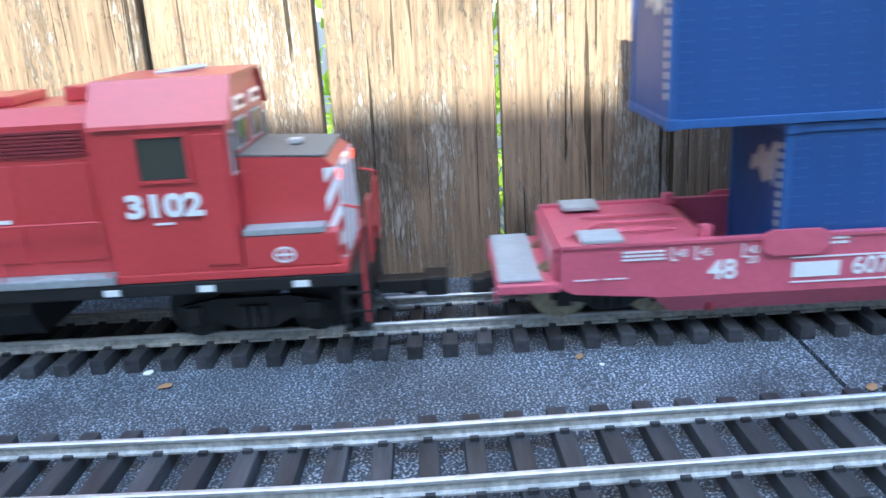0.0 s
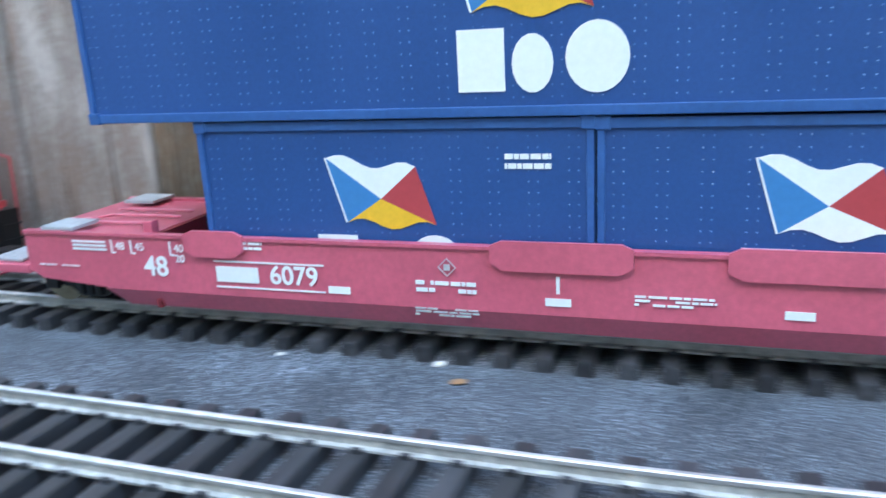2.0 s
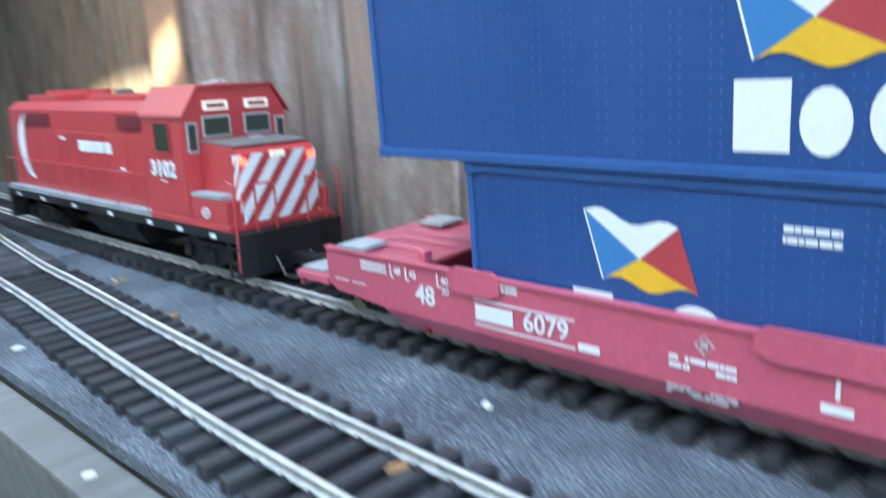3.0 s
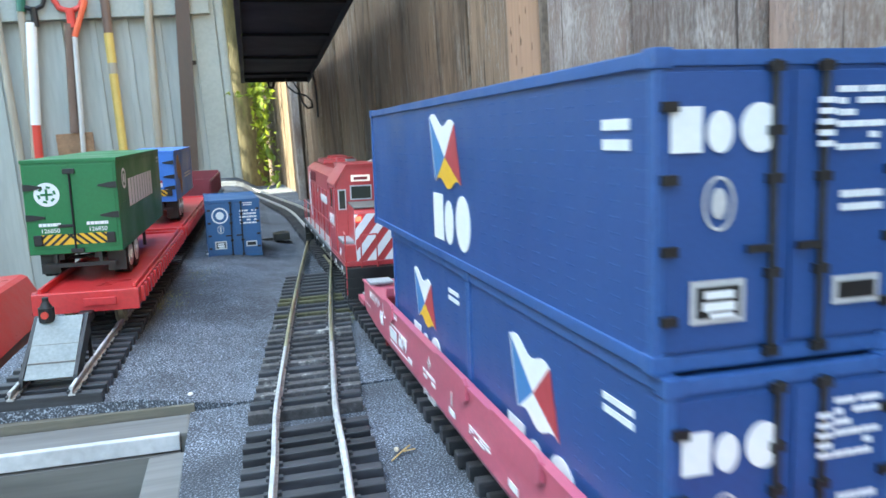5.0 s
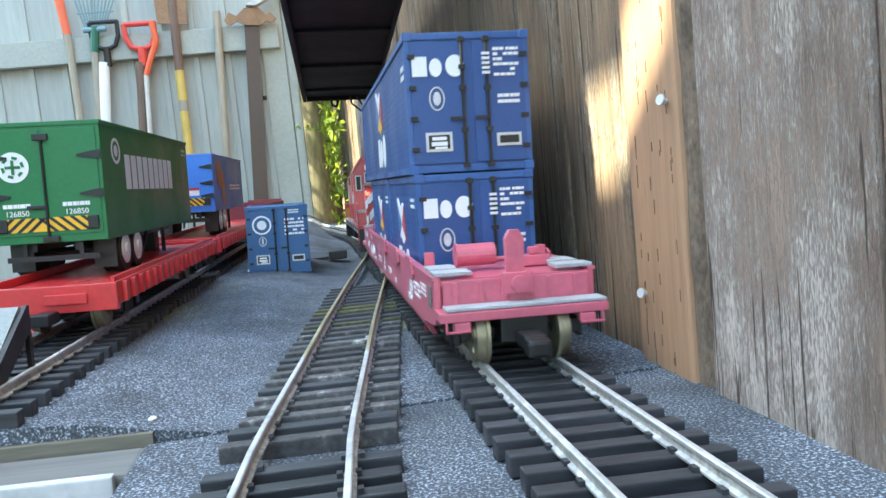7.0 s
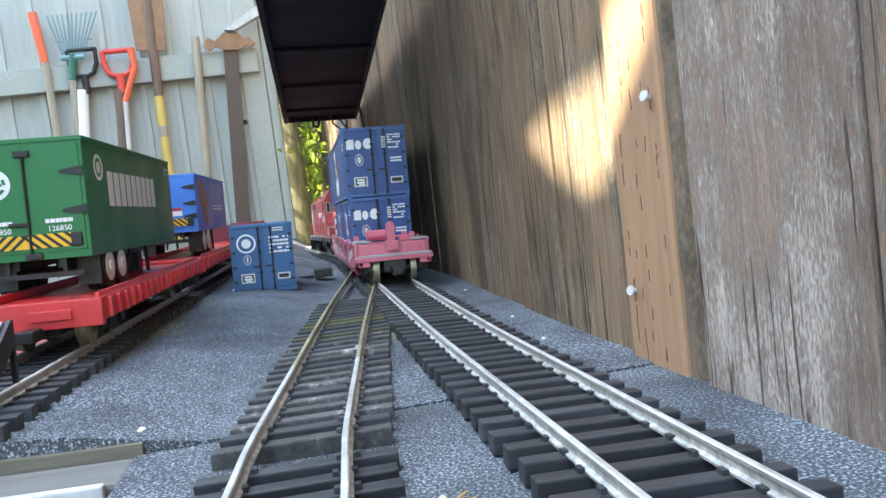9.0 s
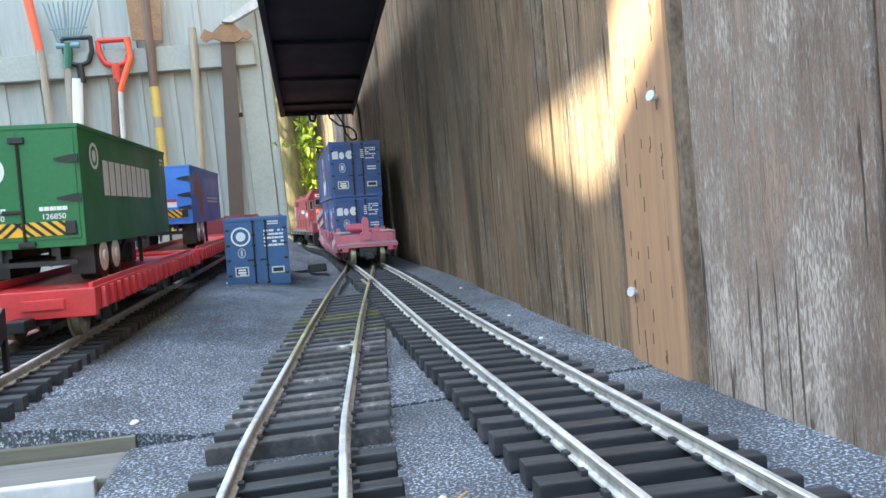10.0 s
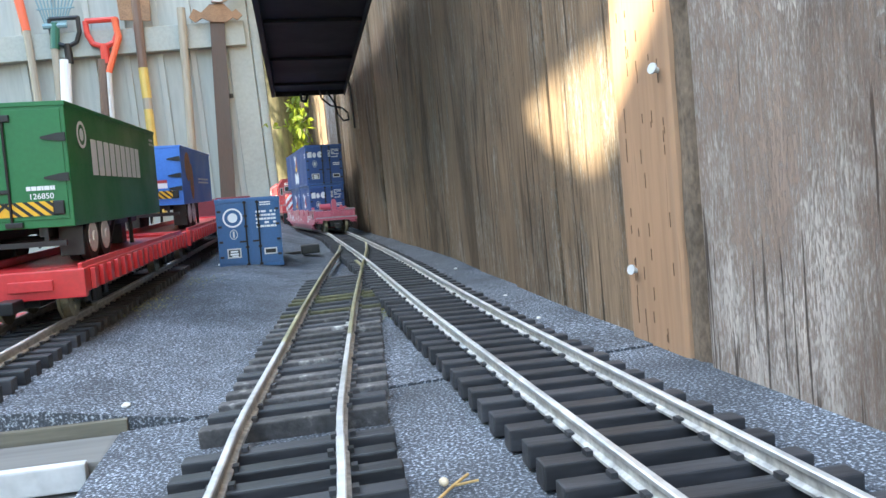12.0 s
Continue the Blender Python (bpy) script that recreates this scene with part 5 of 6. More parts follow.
        shape("warning_label", [bar(0, 0, 0.016, 0.011)], WHITE, body, tail_m(0.015, e - 0.0012, z1 + 0.009))
        shape("warning_label_band", [bar(0, 0.0035, 0.016, 0.004)], REDP, body, tail_m(0.015, e - 0.0016, z1 + 0.009))
    # running gear
    deck_z = 0.0525
    solid("chassis", BLACK, tr, (-0.020, -0.014, -h + 0.01, h - 0.02, bottom - 0.007, bottom - 0.0002), (0.014, 0.020, -h + 0.01, h - 0.02, bottom - 0.007, bottom - 0.0002))
    r = (bottom - deck_z) * 0.62 if bottom - deck_z > 0.03 else 0.0185
    for ax in (-h + 0.050, -h + 0.088):
        for s in (-1, 1):
            wh = new("wheel")
            wh.parent = tr
            wh.matrix_basis = pose(s * 0.033, ax, deck_z + r)
            bm = bmesh.new()
            for o in (-0.0075, 0.0010):
                rod(bm, (s * o, 0, 0), (s * (o + 0.0068), 0, 0), r, 26)
            part("tyre", bm, TYRE, wh, smooth=False)
            bm = bmesh.new()
            rod(bm, (s * 0.0075, 0, 0), (s * 0.0086, 0, 0), r * 0.66, 20)
            rod(bm, (s * 0.0085, 0, 0), (s * 0.0100, 0, 0), r * 0.25, 12)
            part("rim", bm, RIM, wh)
        bm = bmesh.new()
        rod(bm, (-0.03, ax, deck_z + r), (0.03, ax, deck_z + r), 0.0022, 8)
        part("axle", bm, BLACK, tr)
    for s in (-1, 1):
        solid("mud_flap", BLACK, tr, (s * 0.0225, s * 0.040, -h + 0.026, -h + 0.0275, deck_z + 0.006, bottom - 0.0002))
        bm = bmesh.new()
        pipe(bm, [(s * 0.028, h - 0.09, bottom), (s * 0.028, h - 0.09, deck_z + 0.001)], 0.0022, 6)
        part("landing_leg", bm, BLACK, tr)
        bm = bmesh.new()
        pipe(bm, [(s * 0.030, -h + 0.145, bottom), (s * 0.030, -h + 0.145, deck_z + 0.008), (s * 0.030, -h + 0.17, bottom)], 0.0015, 6)
        part("strut", bm, BLACK, tr)
    solid("underrun_bar", BLACK, tr, (-0.034, 0.034, -h + 0.004, -h + 0.007, bottom - 0.014, bottom - 0.010), (-0.022, -0.019, -h + 0.004, -h + 0.0065, bottom - 0.0098, bottom - 0.0002), (0.019, 0.022, -h + 0.004, -h + 0.0065, bottom - 0.0098, bottom - 0.0002))
    solid("hitch", DARK, tr, (-0.012, 0.012, h - 0.06, h - 0.04, deck_z, bottom - 0.0002))
    return tr


trailer(0.780, 0.335, 0.1725, 0.0815, GREEN, "dark green box trailer with white lettering and striped bumper", -0.018)
trailer(1.270, 0.310, 0.1660, 0.0870, SKYBLUE, "bright blue box trailer with a faded side picture", -0.014)


def gondola(y0, y1):
    yc = (y0 + y1) / 2
    x, turn = siding_line(yc)
    g = thing("gondola_car", SIDE @ Matrix.Translation((x, yc, RAIL_TOP)) @ Matrix.Rotation(turn, 4, "Z"), "maroon open wagon at the far end of the siding", "rail car")
    h, w = (y1 - y0) / 2, 0.046
    for s in (-1, 1):
        solid("side", MAROON, g, (s * (w - 0.003), s * w, -h, h, 0.020, 0.066), bevel=0.0006)
        for k in range(9):
            y = -h + 0.01 + k * (2 * h - 0.02) / 8
            solid("rib", MAROON, g, (s * w, s * (w + 0.003), y - 0.002, y + 0.002, 0.020, 0.064), bevel=0.0004)
    solid("end", MAROON, g, (-w + 0.0031, w - 0.0031, -h, -h + 0.003, 0.020, 0.070), (-w + 0.0031, w - 0.0031, h - 0.003, h, 0.020, 0.070), bevel=0.0006)
    solid("floor", MAROON, g, (-w + 0.0031, w - 0.0031, -h + 0.0031, h - 0.0031, 0.020, 0.024))
    for t_ in (-h + 0.06, h - 0.06):
        truck(g, t_, 0.05)
    return g


gondola(1.83, 2.25)

# buffer stop with a lantern
bx, bt = siding_line(0.60)
buf = thing("buffer_stop", SIDE @ Matrix.Translation((bx, 0.60, RAIL_TOP - 0.004)) @ Matrix.Rotation(bt, 4, "Z") @ Matrix.Diagonal((0.8, 0.8, 0.8, 1)), "grey sloping buffer stop on the siding's end", "buffer stop")
bm = bmesh.new()
prism(bm, [(-0.040, 0.006), (-0.036, 0.004), (0.030, 0.044), (0.030, 0.048), (0.026, 0.050)], "x", -0.021, 0.021)
RAMP = mat("ramp_paint", (0.20, 0.225, 0.22), 0.45, vary=0.15, fine=300, coarse=40, bump=0.1)
ramp_ = part("ramp", bm, RAMP, buf, "pale grey ramp with ridges")
for k in range(3):
    y = -0.024 + k * 0.020
    z = 0.0125 + (y + 0.030) * 0.61
    solid("ridge", LOCO_GREY, ramp_, (-0.0212, 0.0212, y - 0.0012, y + 0.0012, z - 0.003, z + 0.0012))
for s in (-1, 1):
    bm = bmesh.new()
    prism(bm, [(-0.044, 0.0), (-0.040, 0.008), (0.030, 0.050), (0.034, 0.050), (0.034, 0.0), (0.030, 0.0), (0.030, 0.030), (-0.020, 0.002), (-0.020, 0.0)], "x", s * 0.0215, s * 0.025)
    part("side_plate", bm, DARK, buf)
bm = bmesh.new()
rod(bm, (-0.012, 0.024, 0.046), (-0.012, 0.024, 0.060), 0.0075, 14)
rod(bm, (-0.012, 0.024, 0.060), (-0.012, 0.024, 0.066), 0.0062, 14, 0.003)
rod(bm, (-0.012, 0.024, 0.066), (-0.012, 0.024, 0.070), 0.003, 10)
part("lantern", bm, DARK, buf, "small dark lantern")
bm = bmesh.new()
rod(bm, (-0.012, 0.018, 0.0535), (-0.012, 0.0155, 0.0535), 0.0036, 12)
part("lantern_lens", bm, TOOL_RED, buf)

# red bin on the yard floor beyond the deck's edge
bin_ = thing("garden_bin", pose(-0.05, -0.03, 0), "red plastic garden bin with sloping lid on the yard floor", "bin")
bm = bmesh.new()
prism(bm, [(-0.95, -0.178), (-0.572, -0.178), (-0.576, -0.166), (-0.612, -0.084), (-0.625, -0.078), (-0.95, -0.078)], "y", 1.58, 2.05)
part("lid", bm, FLATRED, bin_)
bm = bmesh.new()
prism(bm, [(-0.93, -0.80), (-0.61, -0.80), (-0.585, -0.179), (-0.94, -0.179)], "y", 1.60, 2.03)
part("body", bm, MAROON, bin_)

# the blue container that stands on the felt
far = thing("container", SIDE @ Matrix.Translation((-0.1415, 1.208, 0.0005)) @ Matrix.Rotation(radians(1.5), 4, "Z"), "teal-blue short container standing alone on the felt", "container")
fb = container(far, 0.0, 0.150, 0.0, 0.0895, 0.0405, FARBLUE, "")
shape("round_emblem", ring(0, 0, 0.0125, 0.0125, 0.0022, 0.0022, 24) + [oval(0, 0, 0.0062, 0.0062, 16)], WHITE, fb, tail_m(-0.020, -0.0011, 0.0655))
shape("seal", ring(0, 0, 0.005, 0.0065, 0.0009, 0.0009) + [bar(0, 0, 0.0022, 0.008)], SILVER, fb, tail_m(-0.020, -0.0011, 0.044))
lines_of_print(fb, tail_m(0.022, -0.0011, 0.0820), 0.014, 0.006, 2, 61, broken=1)
lines_of_print(fb, tail_m(0.022, -0.0011, 0.0620), 0.026, 0.024, 5, 62)

# track tools lying behind the container
jack = thing("point_motor", pose(-0.075, 1.36, 0.0185), "small black point motor beside the turnout", "point motor")
solid("case", BLACK, jack, (-0.014, 0.014, -0.02, 0.02, 0.0, 0.013), bevel=0.002)
solid("lever", BLACK, jack, (-0.040, -0.0145, -0.004, 0.004, 0.0005, 0.005), bevel=0.001)

# ---- garden tools hanging on the shed ----
TY = SY - 0.068


def tool(name, label, *bits):
    """bits: (part name, material, builder)."""
    tl = thing(name, pose(0, 0, 0), label, "garden tool", group="tools on the shed wall")
    for nm, ma, fn in bits:
        bm = bmesh.new()
        fn(bm)
        part(nm, bm, ma, tl, smooth=False)
    return tl


def d_grip(x, z, w, h, r):
    def fn(bm):
        pipe(bm, [(x - w / 2, TY, z + h), (x + w / 2, TY, z + h), (x + w * 0.49, TY, z + h * 0.5), (x + w * 0.34, TY, z + h * 0.14), (x, TY, z), (x - w * 0.34, TY, z + h * 0.14), (x - w * 0.49, TY, z + h * 0.5), (x - w / 2, TY, z + h)], r, 8)
        rod(bm, (x, TY, z + 0.01), (x, TY, z - 0.06), r * 1.6, 10)
    return fn


tool("hoe", "hoe with an orange grip and pale wooden handle",
     ("grip", TOOL_ORANGE, lambda bm: rod(bm, (-0.930, TY, 0.98), (-0.912, TY, 0.80), 0.017, 12, 0.014)),
     ("handle", HANDLE, lambda bm: rod(bm, (-0.912, TY, 0.80), (-0.903, TY, 0.10), 0.013, 10)))
tool("leaf_rake", "leaf rake with pale blue tines and green head",
     *[("tine", TINES, lambda bm, k=k: rod(bm, (-0.815 + 0.006 * (k - 5), TY, 0.81), (-0.795 + 0.017 * (k - 5), TY - 0.01, 0.965), 0.003, 6)) for k in range(11)],
     ("tine_bar", TINES, lambda bm: rod(bm, (-0.868, TY - 0.004, 0.87), (-0.742, TY - 0.004, 0.87), 0.003, 6)),
     ("crossbar", TINES, lambda bm: rod(bm, (-0.855, TY - 0.004, 0.81), (-0.775, TY - 0.004, 0.81), 0.010, 8)),
     ("head", TOOL_GREEN, lambda bm: rod(bm, (-0.815, TY, 0.82), (-0.828, TY, 0.73), 0.016, 10)),
     ("handle", HANDLE, lambda bm: rod(bm, (-0.828, TY, 0.73), (-0.862, TY, 0.10), 0.013, 10)))
tool("spade", "spade with a black handgrip and white shaft",
     ("grip", BLACK, d_grip(-0.785, 0.735, 0.095, 0.10, 0.008)),
     ("shaft", WHITE, lambda bm: rod(bm, (-0.800, TY, 0.69), (-0.838, TY, 0.32), 0.019, 12)),
     ("lower_shaft", TOOL_RED, lambda bm: rod(bm, (-0.838, TY, 0.32), (-0.850, TY, 0.10), 0.017, 12)))
tool("digging_shovel", "shovel with a red grip, worn wooden shaft and rusty blade",
     ("grip", TOOL_RED, d_grip(-0.662, 0.725, 0.105, 0.095, 0.010)),
     ("shaft", HANDLE_DARK, lambda bm: rod(bm, (-0.672, TY, 0.68), (-0.706, TY, 0.28), 0.018, 12)),
     ("blade", RUST, lambda bm: box(bm, -0.775, -0.645, TY - 0.006, TY + 0.004, 0.10, 0.28, bevel=0.003)))
tool("hook_handle", "bent red tool handle with a grey shaft",
     ("grip", TOOL_ORANGE, lambda bm: pipe(bm, [(-0.612, TY - 0.02, 0.82), (-0.605, TY - 0.02, 0.75), (-0.635, TY - 0.02, 0.68), (-0.655, TY - 0.02, 0.63)], 0.011, 8)),
     ("shaft", SILVER, lambda bm: rod(bm, (-0.655, TY - 0.02, 0.63), (-0.690, TY - 0.02, 0.10), 0.009, 8)))
tool("square_shovel", "square shovel hung blade up with a yellow shaft",
     ("blade", RUST, lambda bm: prism(bm, [(-0.600, 1.06), (-0.595, 0.815), (-0.490, 0.805), (-0.470, 1.06)], "y", TY - 0.006, TY + 0.002)),
     ("socket", HANDLE_DARK, lambda bm: rod(bm, (-0.530, TY, 1.00), (-0.540, TY, 0.64), 0.018, 10, 0.016)),
     ("ferrule", YELLOW_SHAFT, lambda bm: rod(bm, (-0.540, TY, 0.64), (-0.541, TY, 0.53), 0.017, 10)),
     ("taped_shaft", HANDLE, lambda bm: rod(bm, (-0.541, TY, 0.53), (-0.542, TY, 0.49), 0.0165, 10)),
     ("shaft", YELLOW_SHAFT, lambda bm: rod(bm, (-0.542, TY, 0.49), (-0.545, TY, 0.10), 0.016, 10)))
tool("axe_handle", "pale wooden straight handle leaning on the wall",
     ("handle", HANDLE, lambda bm: rod(bm, (-0.380, TY, 0.845), (-0.420, TY, 0.10), 0.015, 10)))
tool("edging_iron", "brown flat pole with an ornate bracket head",
     ("pole", BROWN, lambda bm: prism(bm, [(-0.280, 0.85), (-0.228, 0.85), (-0.278, 0.10), (-0.332, 0.10)], "y", TY - 0.006, TY + 0.006)),
     ("bracket", RUST, lambda bm: prism(bm, [(-0.355, 0.805), (-0.335, 0.785), (-0.31, 0.80), (-0.28, 0.785), (-0.225, 0.780), (-0.2, 0.795), (-0.185, 0.785), (-0.165, 0.80), (-0.185, 0.825), (-0.2, 0.815), (-0.225, 0.845), (-0.28, 0.845), (-0.31, 0.82), (-0.335, 0.835)], "y", TY - 0.016, TY - 0.0065)))

# ---- trees and leaves ----
def leaves(name, label, count, place, size, seed, material=LEAF):
    r = random.Random(seed)
    verts, faces = [], []
    for _ in range(count):
        p = Vector(place(r))
        q = Euler((r.uniform(0, 6.3), r.uniform(0, 6.3), r.uniform(0, 6.3))).to_matrix()
        s = size * r.uniform(0.5, 1.3)
        k = len(verts)
        for v in ((-1, 0, 0), (0, -0.45, 0.15), (1.1, 0, 0), (0, 0.45, 0.15)):
            verts.append(p + q @ (Vector(v) * s))
        faces += [(k, k + 1, k + 2), (k, k + 2, k + 3)]
    me = bpy.data.meshes.new(name)
    me.from_pydata(verts, [], faces)
    me.materials.append(material)
    return tagged(new(name, me), label, "foliage", kind="stuff")


def tree(x, y, r0, height, seed, lean=0.0):
    r = random.Random(seed)
    t_ = thing("tree", pose(x, y, -0.8), "mossy garden tree trunk behind the shed corner", "tree")
    bm = bmesh.new()
    rows = []
    for i in range(22):
        z = height * i / 21
        rad = r0 * (1 - 0.45 * i / 21) * (1 + (0.35 if i == 0 else 0))
        rows.append([bm.verts.new((lean * z + rad * (1 + 0.10 * noise.noise((a * 1.3, z * 3, seed))) * math.cos(a * math.pi / 7), rad * (1 + 0.10 * noise.noise((a * 1.3, z * 3, seed))) * math.sin(a * math.pi / 7), z)) for a in range(14)])
    for a, b_ in zip(rows, rows[1:]):
        for j in range(14):
            bm.faces.new((a[j], a[(j + 1) % 14], b_[(j + 1) % 14], b_[j]))
    part("trunk", bm, BARK, t_, smooth=True)
    for k in range(5):
        a = r.uniform(0, 6.3)
        z = height * r.uniform(0.45, 0.95)
        bm = bmesh.new()
        p = [Vector((lean * z, 0, z)), Vector((lean * z + 0.4 * math.cos(a), 0.4 * math.sin(a), z + 0.3)), Vector((lean * z + 0.9 * math.cos(a + 0.3), 0.9 * math.sin(a + 0.3), z + 0.5))]
        rod(bm, p[0], p[1], r0 * 0.35, 8, r0 * 0.25)
        rod(bm, p[1], p[2], r0 * 0.25, 8, r0 * 0.1)
        part("limb", bm, BARK, t_)
    return t_


tree(-0.035, 4.12, 0.115, 3.6, 3, lean=-0.01)
leaves("tree_foliage", "sunlit yellow-green leaves hanging behind the tracks", 2600, lambda r: (r.uniform(-0.7, 1.6), r.uniform(4.9, 7.0), r.uniform(0.05, 2.6)), 0.050, 1)
leaves("tree_foliage", "sunlit yellow-green tree crown above the yard", 3000, lambda r: (r.gauss(0.6, 1.3), r.gauss(6.5, 1.2), r.gauss(2.4, 0.7)), 0.06, 2)
# leaf cluster added out of view to keep the sun off the trunk
leaves("tree_foliage", "unseen added leaf cluster that shades the mossy trunk", 2600, lambda r: (r.gauss(-0.75, 0.45), r.gauss(4.15, 0.38), r.gauss(2.15, 0.42)), 0.07, 12)
leaves("tree_foliage", "green leaves hanging beside the mossy trunk", 420, lambda r: (r.uniform(-0.30, 0.25), r.uniform(4.4, 5.6), r.uniform(-0.3, 1.4)), 0.04, 11)
leaves("ivy", "green ivy leaves on the far end of the fence", 700, lambda r: (0.020 + r.uniform(-0.05, 0.01), r.uniform(2.9, 4.2), abs(r.gauss(0.42, 0.2))), 0.018, 6)
leaves("hedge", "bright green sunlit hedge behind the fence", 15000, lambda r: (r.uniform(2.4, 3.4), r.uniform(-6.0, 4.0), r.uniform(-0.8, 1.6)), 0.05, 7)
leaves("ground_ivy", "dark ivy leaves on the soil under the deck", 900, lambda r: (r.uniform(-0.9, -0.2), r.uniform(-0.3, 0.45), -0.78 + abs(r.gauss(0, 0.04))), 0.03, 8)
sprig = leaves("leaf_sprig", "thin sprig of leaves reaching from the shed corner", 12, lambda r: (-0.115 + r.uniform(-0.02, 0.08), 3.1 + r.uniform(-0.05, 0.05), 0.375 + r.uniform(-0.01, 0.02)), 0.014, 9)

# ---- litter on the felt ----
def litter(name, label, category, x, y, z, w, d, h, material, turn=0.0):
    bm = bmesh.new()
    bmesh.ops.create_icosphere(bm, subdivisions=2, radius=0.5)
    for v in bm.verts:
        v.co *= 1 + 0.25 * noise.noise(v.co * 3 + Vector((x * 40, y * 40, 0)))
        v.co = Vector((v.co.x * w, v.co.y * d, v.co.z * h + h * 0.42))
    ob = part(name, bm, material)
    ob.matrix_basis = Matrix.Translation((x, y, z + felt_drop(x, y))) @ Matrix.Rotation(turn, 4, "Z")
    return tagged(ob, label, category, group="litter on the felt")


PALE = mat("pale_chip", (0.72, 0.70, 0.66), 0.7, vary=0.1)
DRY = mat("dry_leaf", (0.30, 0.16, 0.075), 0.7, vary=0.3, fine=200, coarse=60)
HUSK = mat("husk", (0.60, 0.50, 0.36), 0.7, vary=0.25)
STRAW = mat("straw", (0.50, 0.32, 0.12), 0.7, vary=0.2)
MOSS = mat("yellow_lichen", (0.24, 0.23, 0.07), 0.9, vary=0.3)
DUST = mat("pale_dust", (0.30, 0.325, 0.36), 0.9, vary=0.2)


def flecks(name, label, category, material, spots, seed):
    """Thin flat crumbs strewn on the felt round a few spots of (x, y, spread along x, along y, count)."""
    r = random.Random(seed)
    verts, faces = [], []
    for cx, cy, sx, sy, count in spots:
        for _ in range(count):
            x, y, size, turn = r.gauss(cx, sx), r.gauss(cy, sy), r.uniform(0.0004, 0.0012), r.uniform(0, 6.3)
            z, k = 0.0053 + felt_drop(x, y), len(verts)
            verts += [(x + size * math.cos(turn + a) * r.uniform(0.6, 1.2), y + size * math.sin(turn + a) * r.uniform(0.6, 1.2), z) for a in (0, 1.25, 2.5, 3.8, 5.0)]
            verts.append((x, y, z + 0.0006))
            faces += [(k + e, k + (e + 1) % 5, k + 5) for e in range(5)]
    me = bpy.data.meshes.new(name)
    me.from_pydata(verts, [], faces)
    me.materials.append(material)
    return tagged(new(name, me), label, category, kind="stuff")


flecks("lichen", "yellowish lichen crumbs on the grey felt", "lichen", MOSS, [(-0.205, 1.02, 0.012, 0.030, 110), (-0.232, 0.855, 0.012, 0.035, 160), (-0.040, 0.735, 0.007, 0.020, 110)], 21)
flecks("grit", "pale dusty grit worn from the felt", "grit", DUST, [(-0.238, 0.585, 0.016, 0.018, 150), (-0.215, 0.66, 0.02, 0.03, 40)], 22)
for x, y, w in ((-0.125, -0.506, 0.006), (-0.132, -0.681, 0.008), (-0.043, -0.385, 0.006), (-0.062, -0.05, 0.007), (-0.118, -0.167, 0.007), (-0.179, 0.259, 0.008), (-0.245, 1.051, 0.009), (-0.198, 1.189, 0.007), (-0.196, 0.523, 0.006), (-0.218, 0.05, 0.007), (-0.046, -0.30, 0.004), (-0.06, -0.63, 0.003), (0.060, 0.735, 0.004), (0.052, 0.625, 0.0045), (0.066, 0.95, 0.004)):
    litter("stone_chip", "small pale stone chip on the felt", "stone", x, y, 0.0038, w, w * 0.7, w * 0.45, PALE, x * 90)
for x, y, w in ((-0.136, -0.065, 0.012), (-0.085, 0.227, 0.012), (-0.05, -0.62, 0.007), (-0.06, -0.40, 0.008), (-0.19, -0.40, 0.012), (-0.10, -0.75, 0.008), (0.02, 0.44, 0.010)):
    litter("dry_leaf", "curled brown dry leaf", "leaf", x, y, 0.0095 if -0.19 < x < -0.1 else 0.0042, w, w * 0.6, w * 0.25, DRY, x * 70)
twig = thing("twig", pose(-0.066, 0.358, 0.0046) @ Matrix.Diagonal((0.55, 0.55, 0.55, 1)), "small straw-coloured dry twig on the felt", "twig")
bm = bmesh.new()
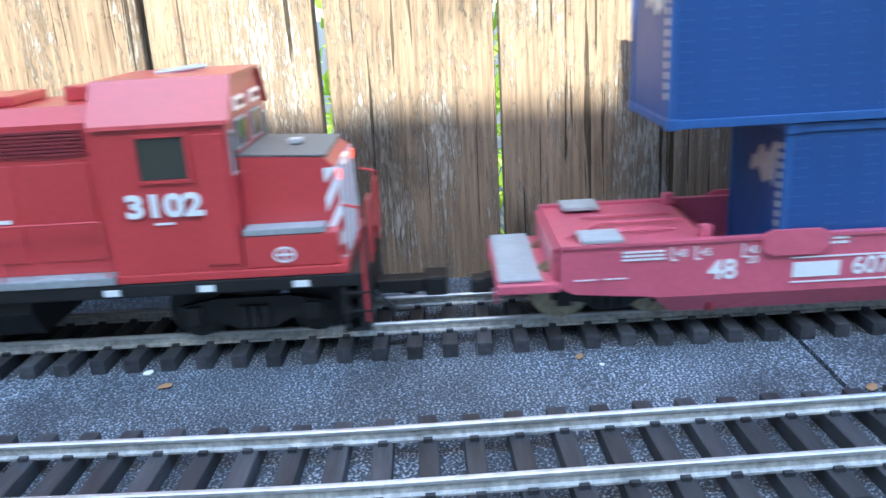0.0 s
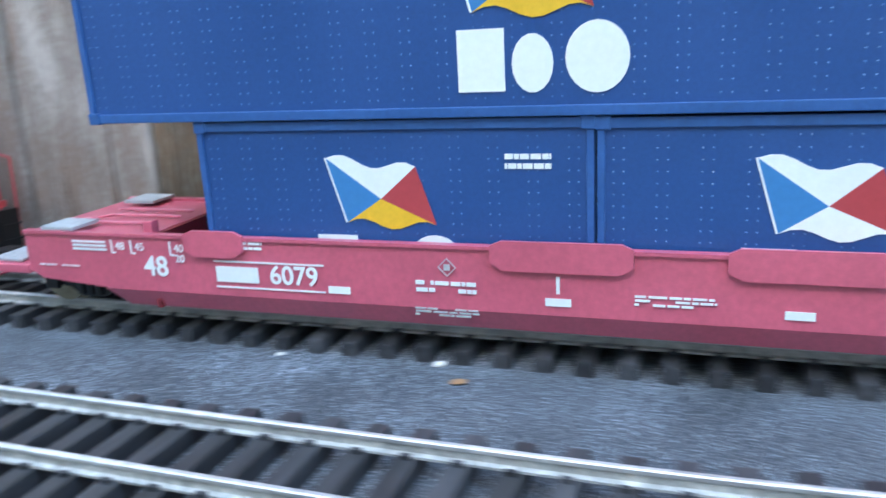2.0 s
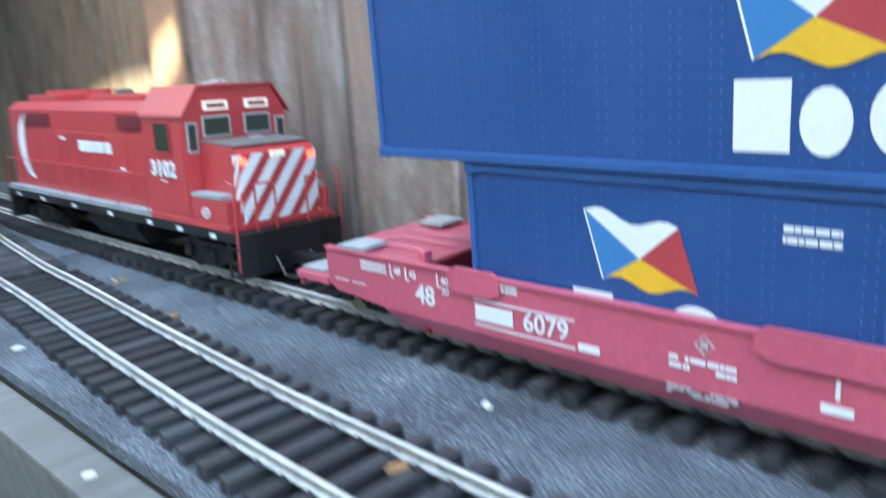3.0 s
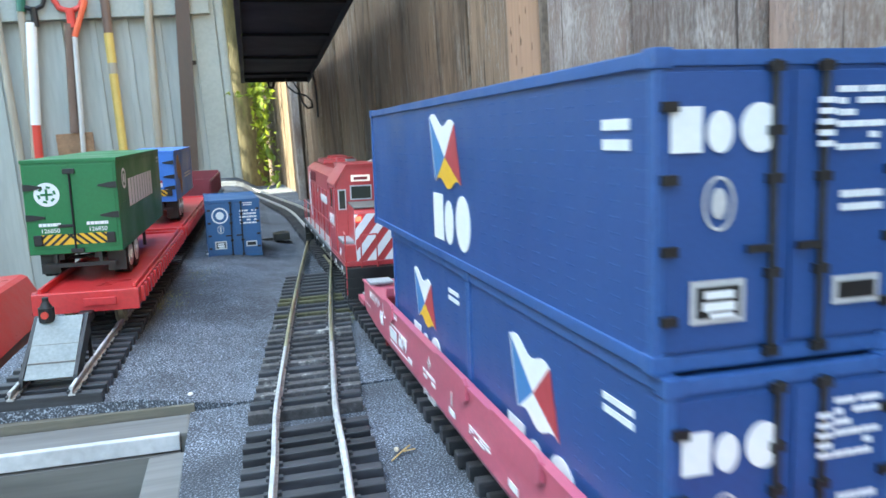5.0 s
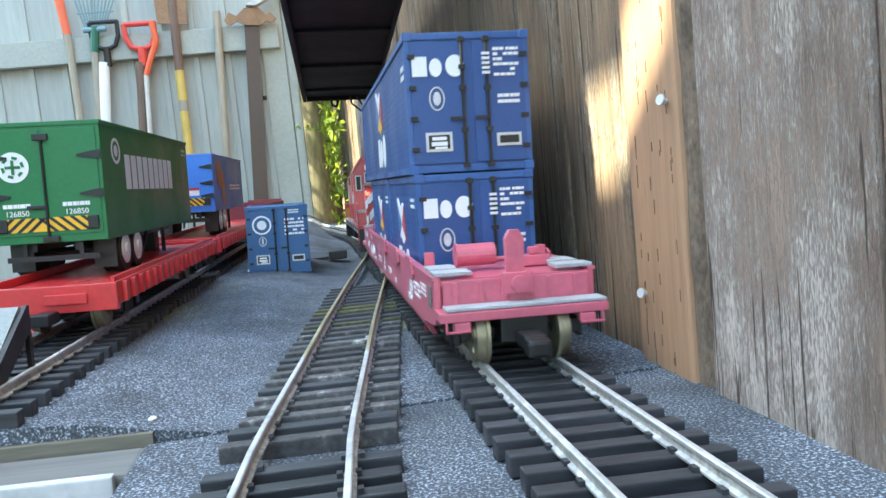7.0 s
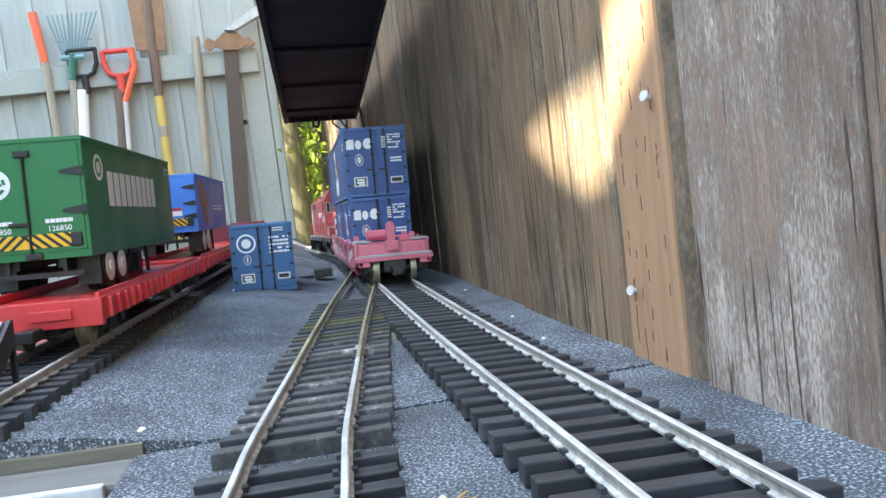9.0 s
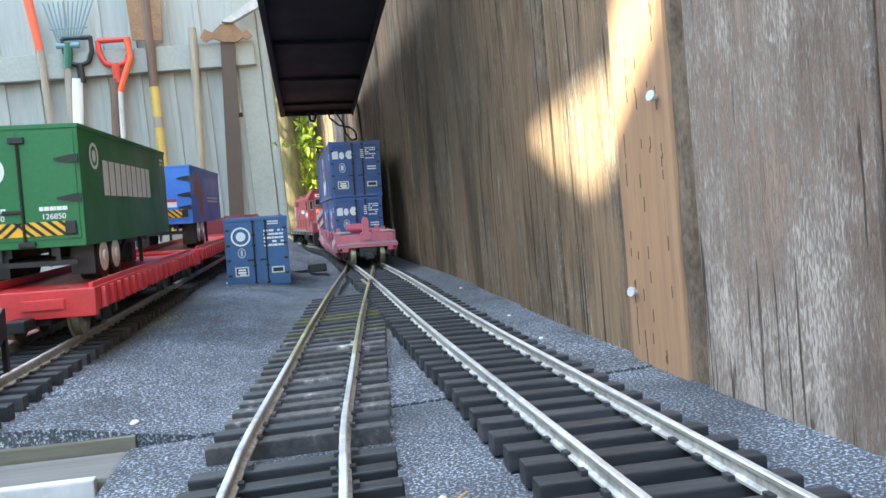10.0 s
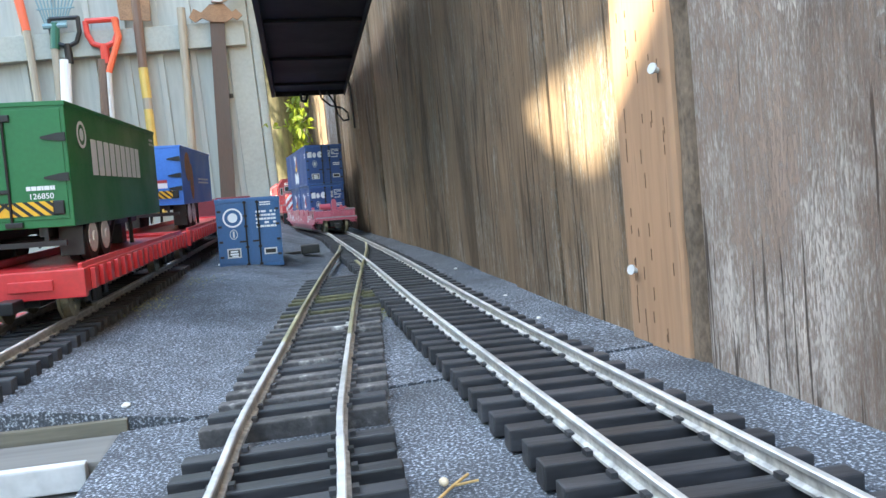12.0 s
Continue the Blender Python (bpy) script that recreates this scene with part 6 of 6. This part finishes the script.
pipe(bm, [(-0.014, -0.016, 0.001), (0.0, 0.0, 0.0022), (0.012, 0.012, 0.003)], 0.0010, 6)
pipe(bm, [(0.0, 0.0, 0.0022), (0.016, 0.002, 0.002)], 0.0008, 6)
part("stem", bm, STRAW, twig)
bm = bmesh.new()
bmesh.ops.create_icosphere(bm, subdivisions=2, radius=0.5, matrix=Matrix.Translation((-0.004, 0.007, 0.003)) @ Matrix.Diagonal((0.006, 0.009, 0.005, 1)))
part("seed_husk", bm, HUSK, twig)
# ---- movement ----
RUN = [(0, 0.000), (0.5, 0.116), (1, 0.229), (1.5, 0.346), (2, 0.465), (2.3, 0.540), (2.5, 0.588), (2.7, 0.635), (3, 0.702), (3.2, 0.749), (3.4, 0.796), (3.6, 0.844), (4.4, 1.062), (5.3, 1.300), (5.5, 1.355), (6, 1.483), (6.5, 1.612), (7, 1.732), (8, 1.987), (9, 2.252), (9.5, 2.387), (10, 2.522), (10.5, 2.657), (11, 2.792), (11.5, 2.922), (12, 3.047)]


def run(t):
    return float(np.interp(t, [a for a, _ in RUN], [b_ for _, b_ in RUN]))


def on_track(u, s, half):
    """Pose of a vehicle whose middle is u from the train's zero mark, with trucks half apart on either side."""
    ya, yb = u + s - half, u + s + half
    xa, xb = main_line(ya)[0], main_line(yb)[0]
    za, zb = grade(ya), grade(yb)
    return Matrix.Translation(((xa + xb) / 2, u + s, RAIL_TOP + (za + zb) / 2)) @ Matrix.Rotation(math.atan2(xa - xb, yb - ya), 4, "Z") @ Matrix.Rotation(math.atan2(zb - za, yb - ya), 4, "X") @ Matrix.Rotation(cant(u + s), 4, "Y")


def motions():
    walk(loco, [(t, on_track(LOCO_U, s, 0.17)) for t, s in RUN])
    for ob in (car, upper, low_a, low_b):
        walk(ob, [(t, on_track(CAR_U, s, 0.295)) for t, s in RUN])
    for ws in loco_wheels + car_wheels:
        base = ws.matrix_basis.translation.copy()
        walk(ws, [(k / 15, Matrix.Translation(base) @ Matrix.Rotation(-run(k / 15) / 0.0155, 4, "X")) for k in range(181)])


motions()
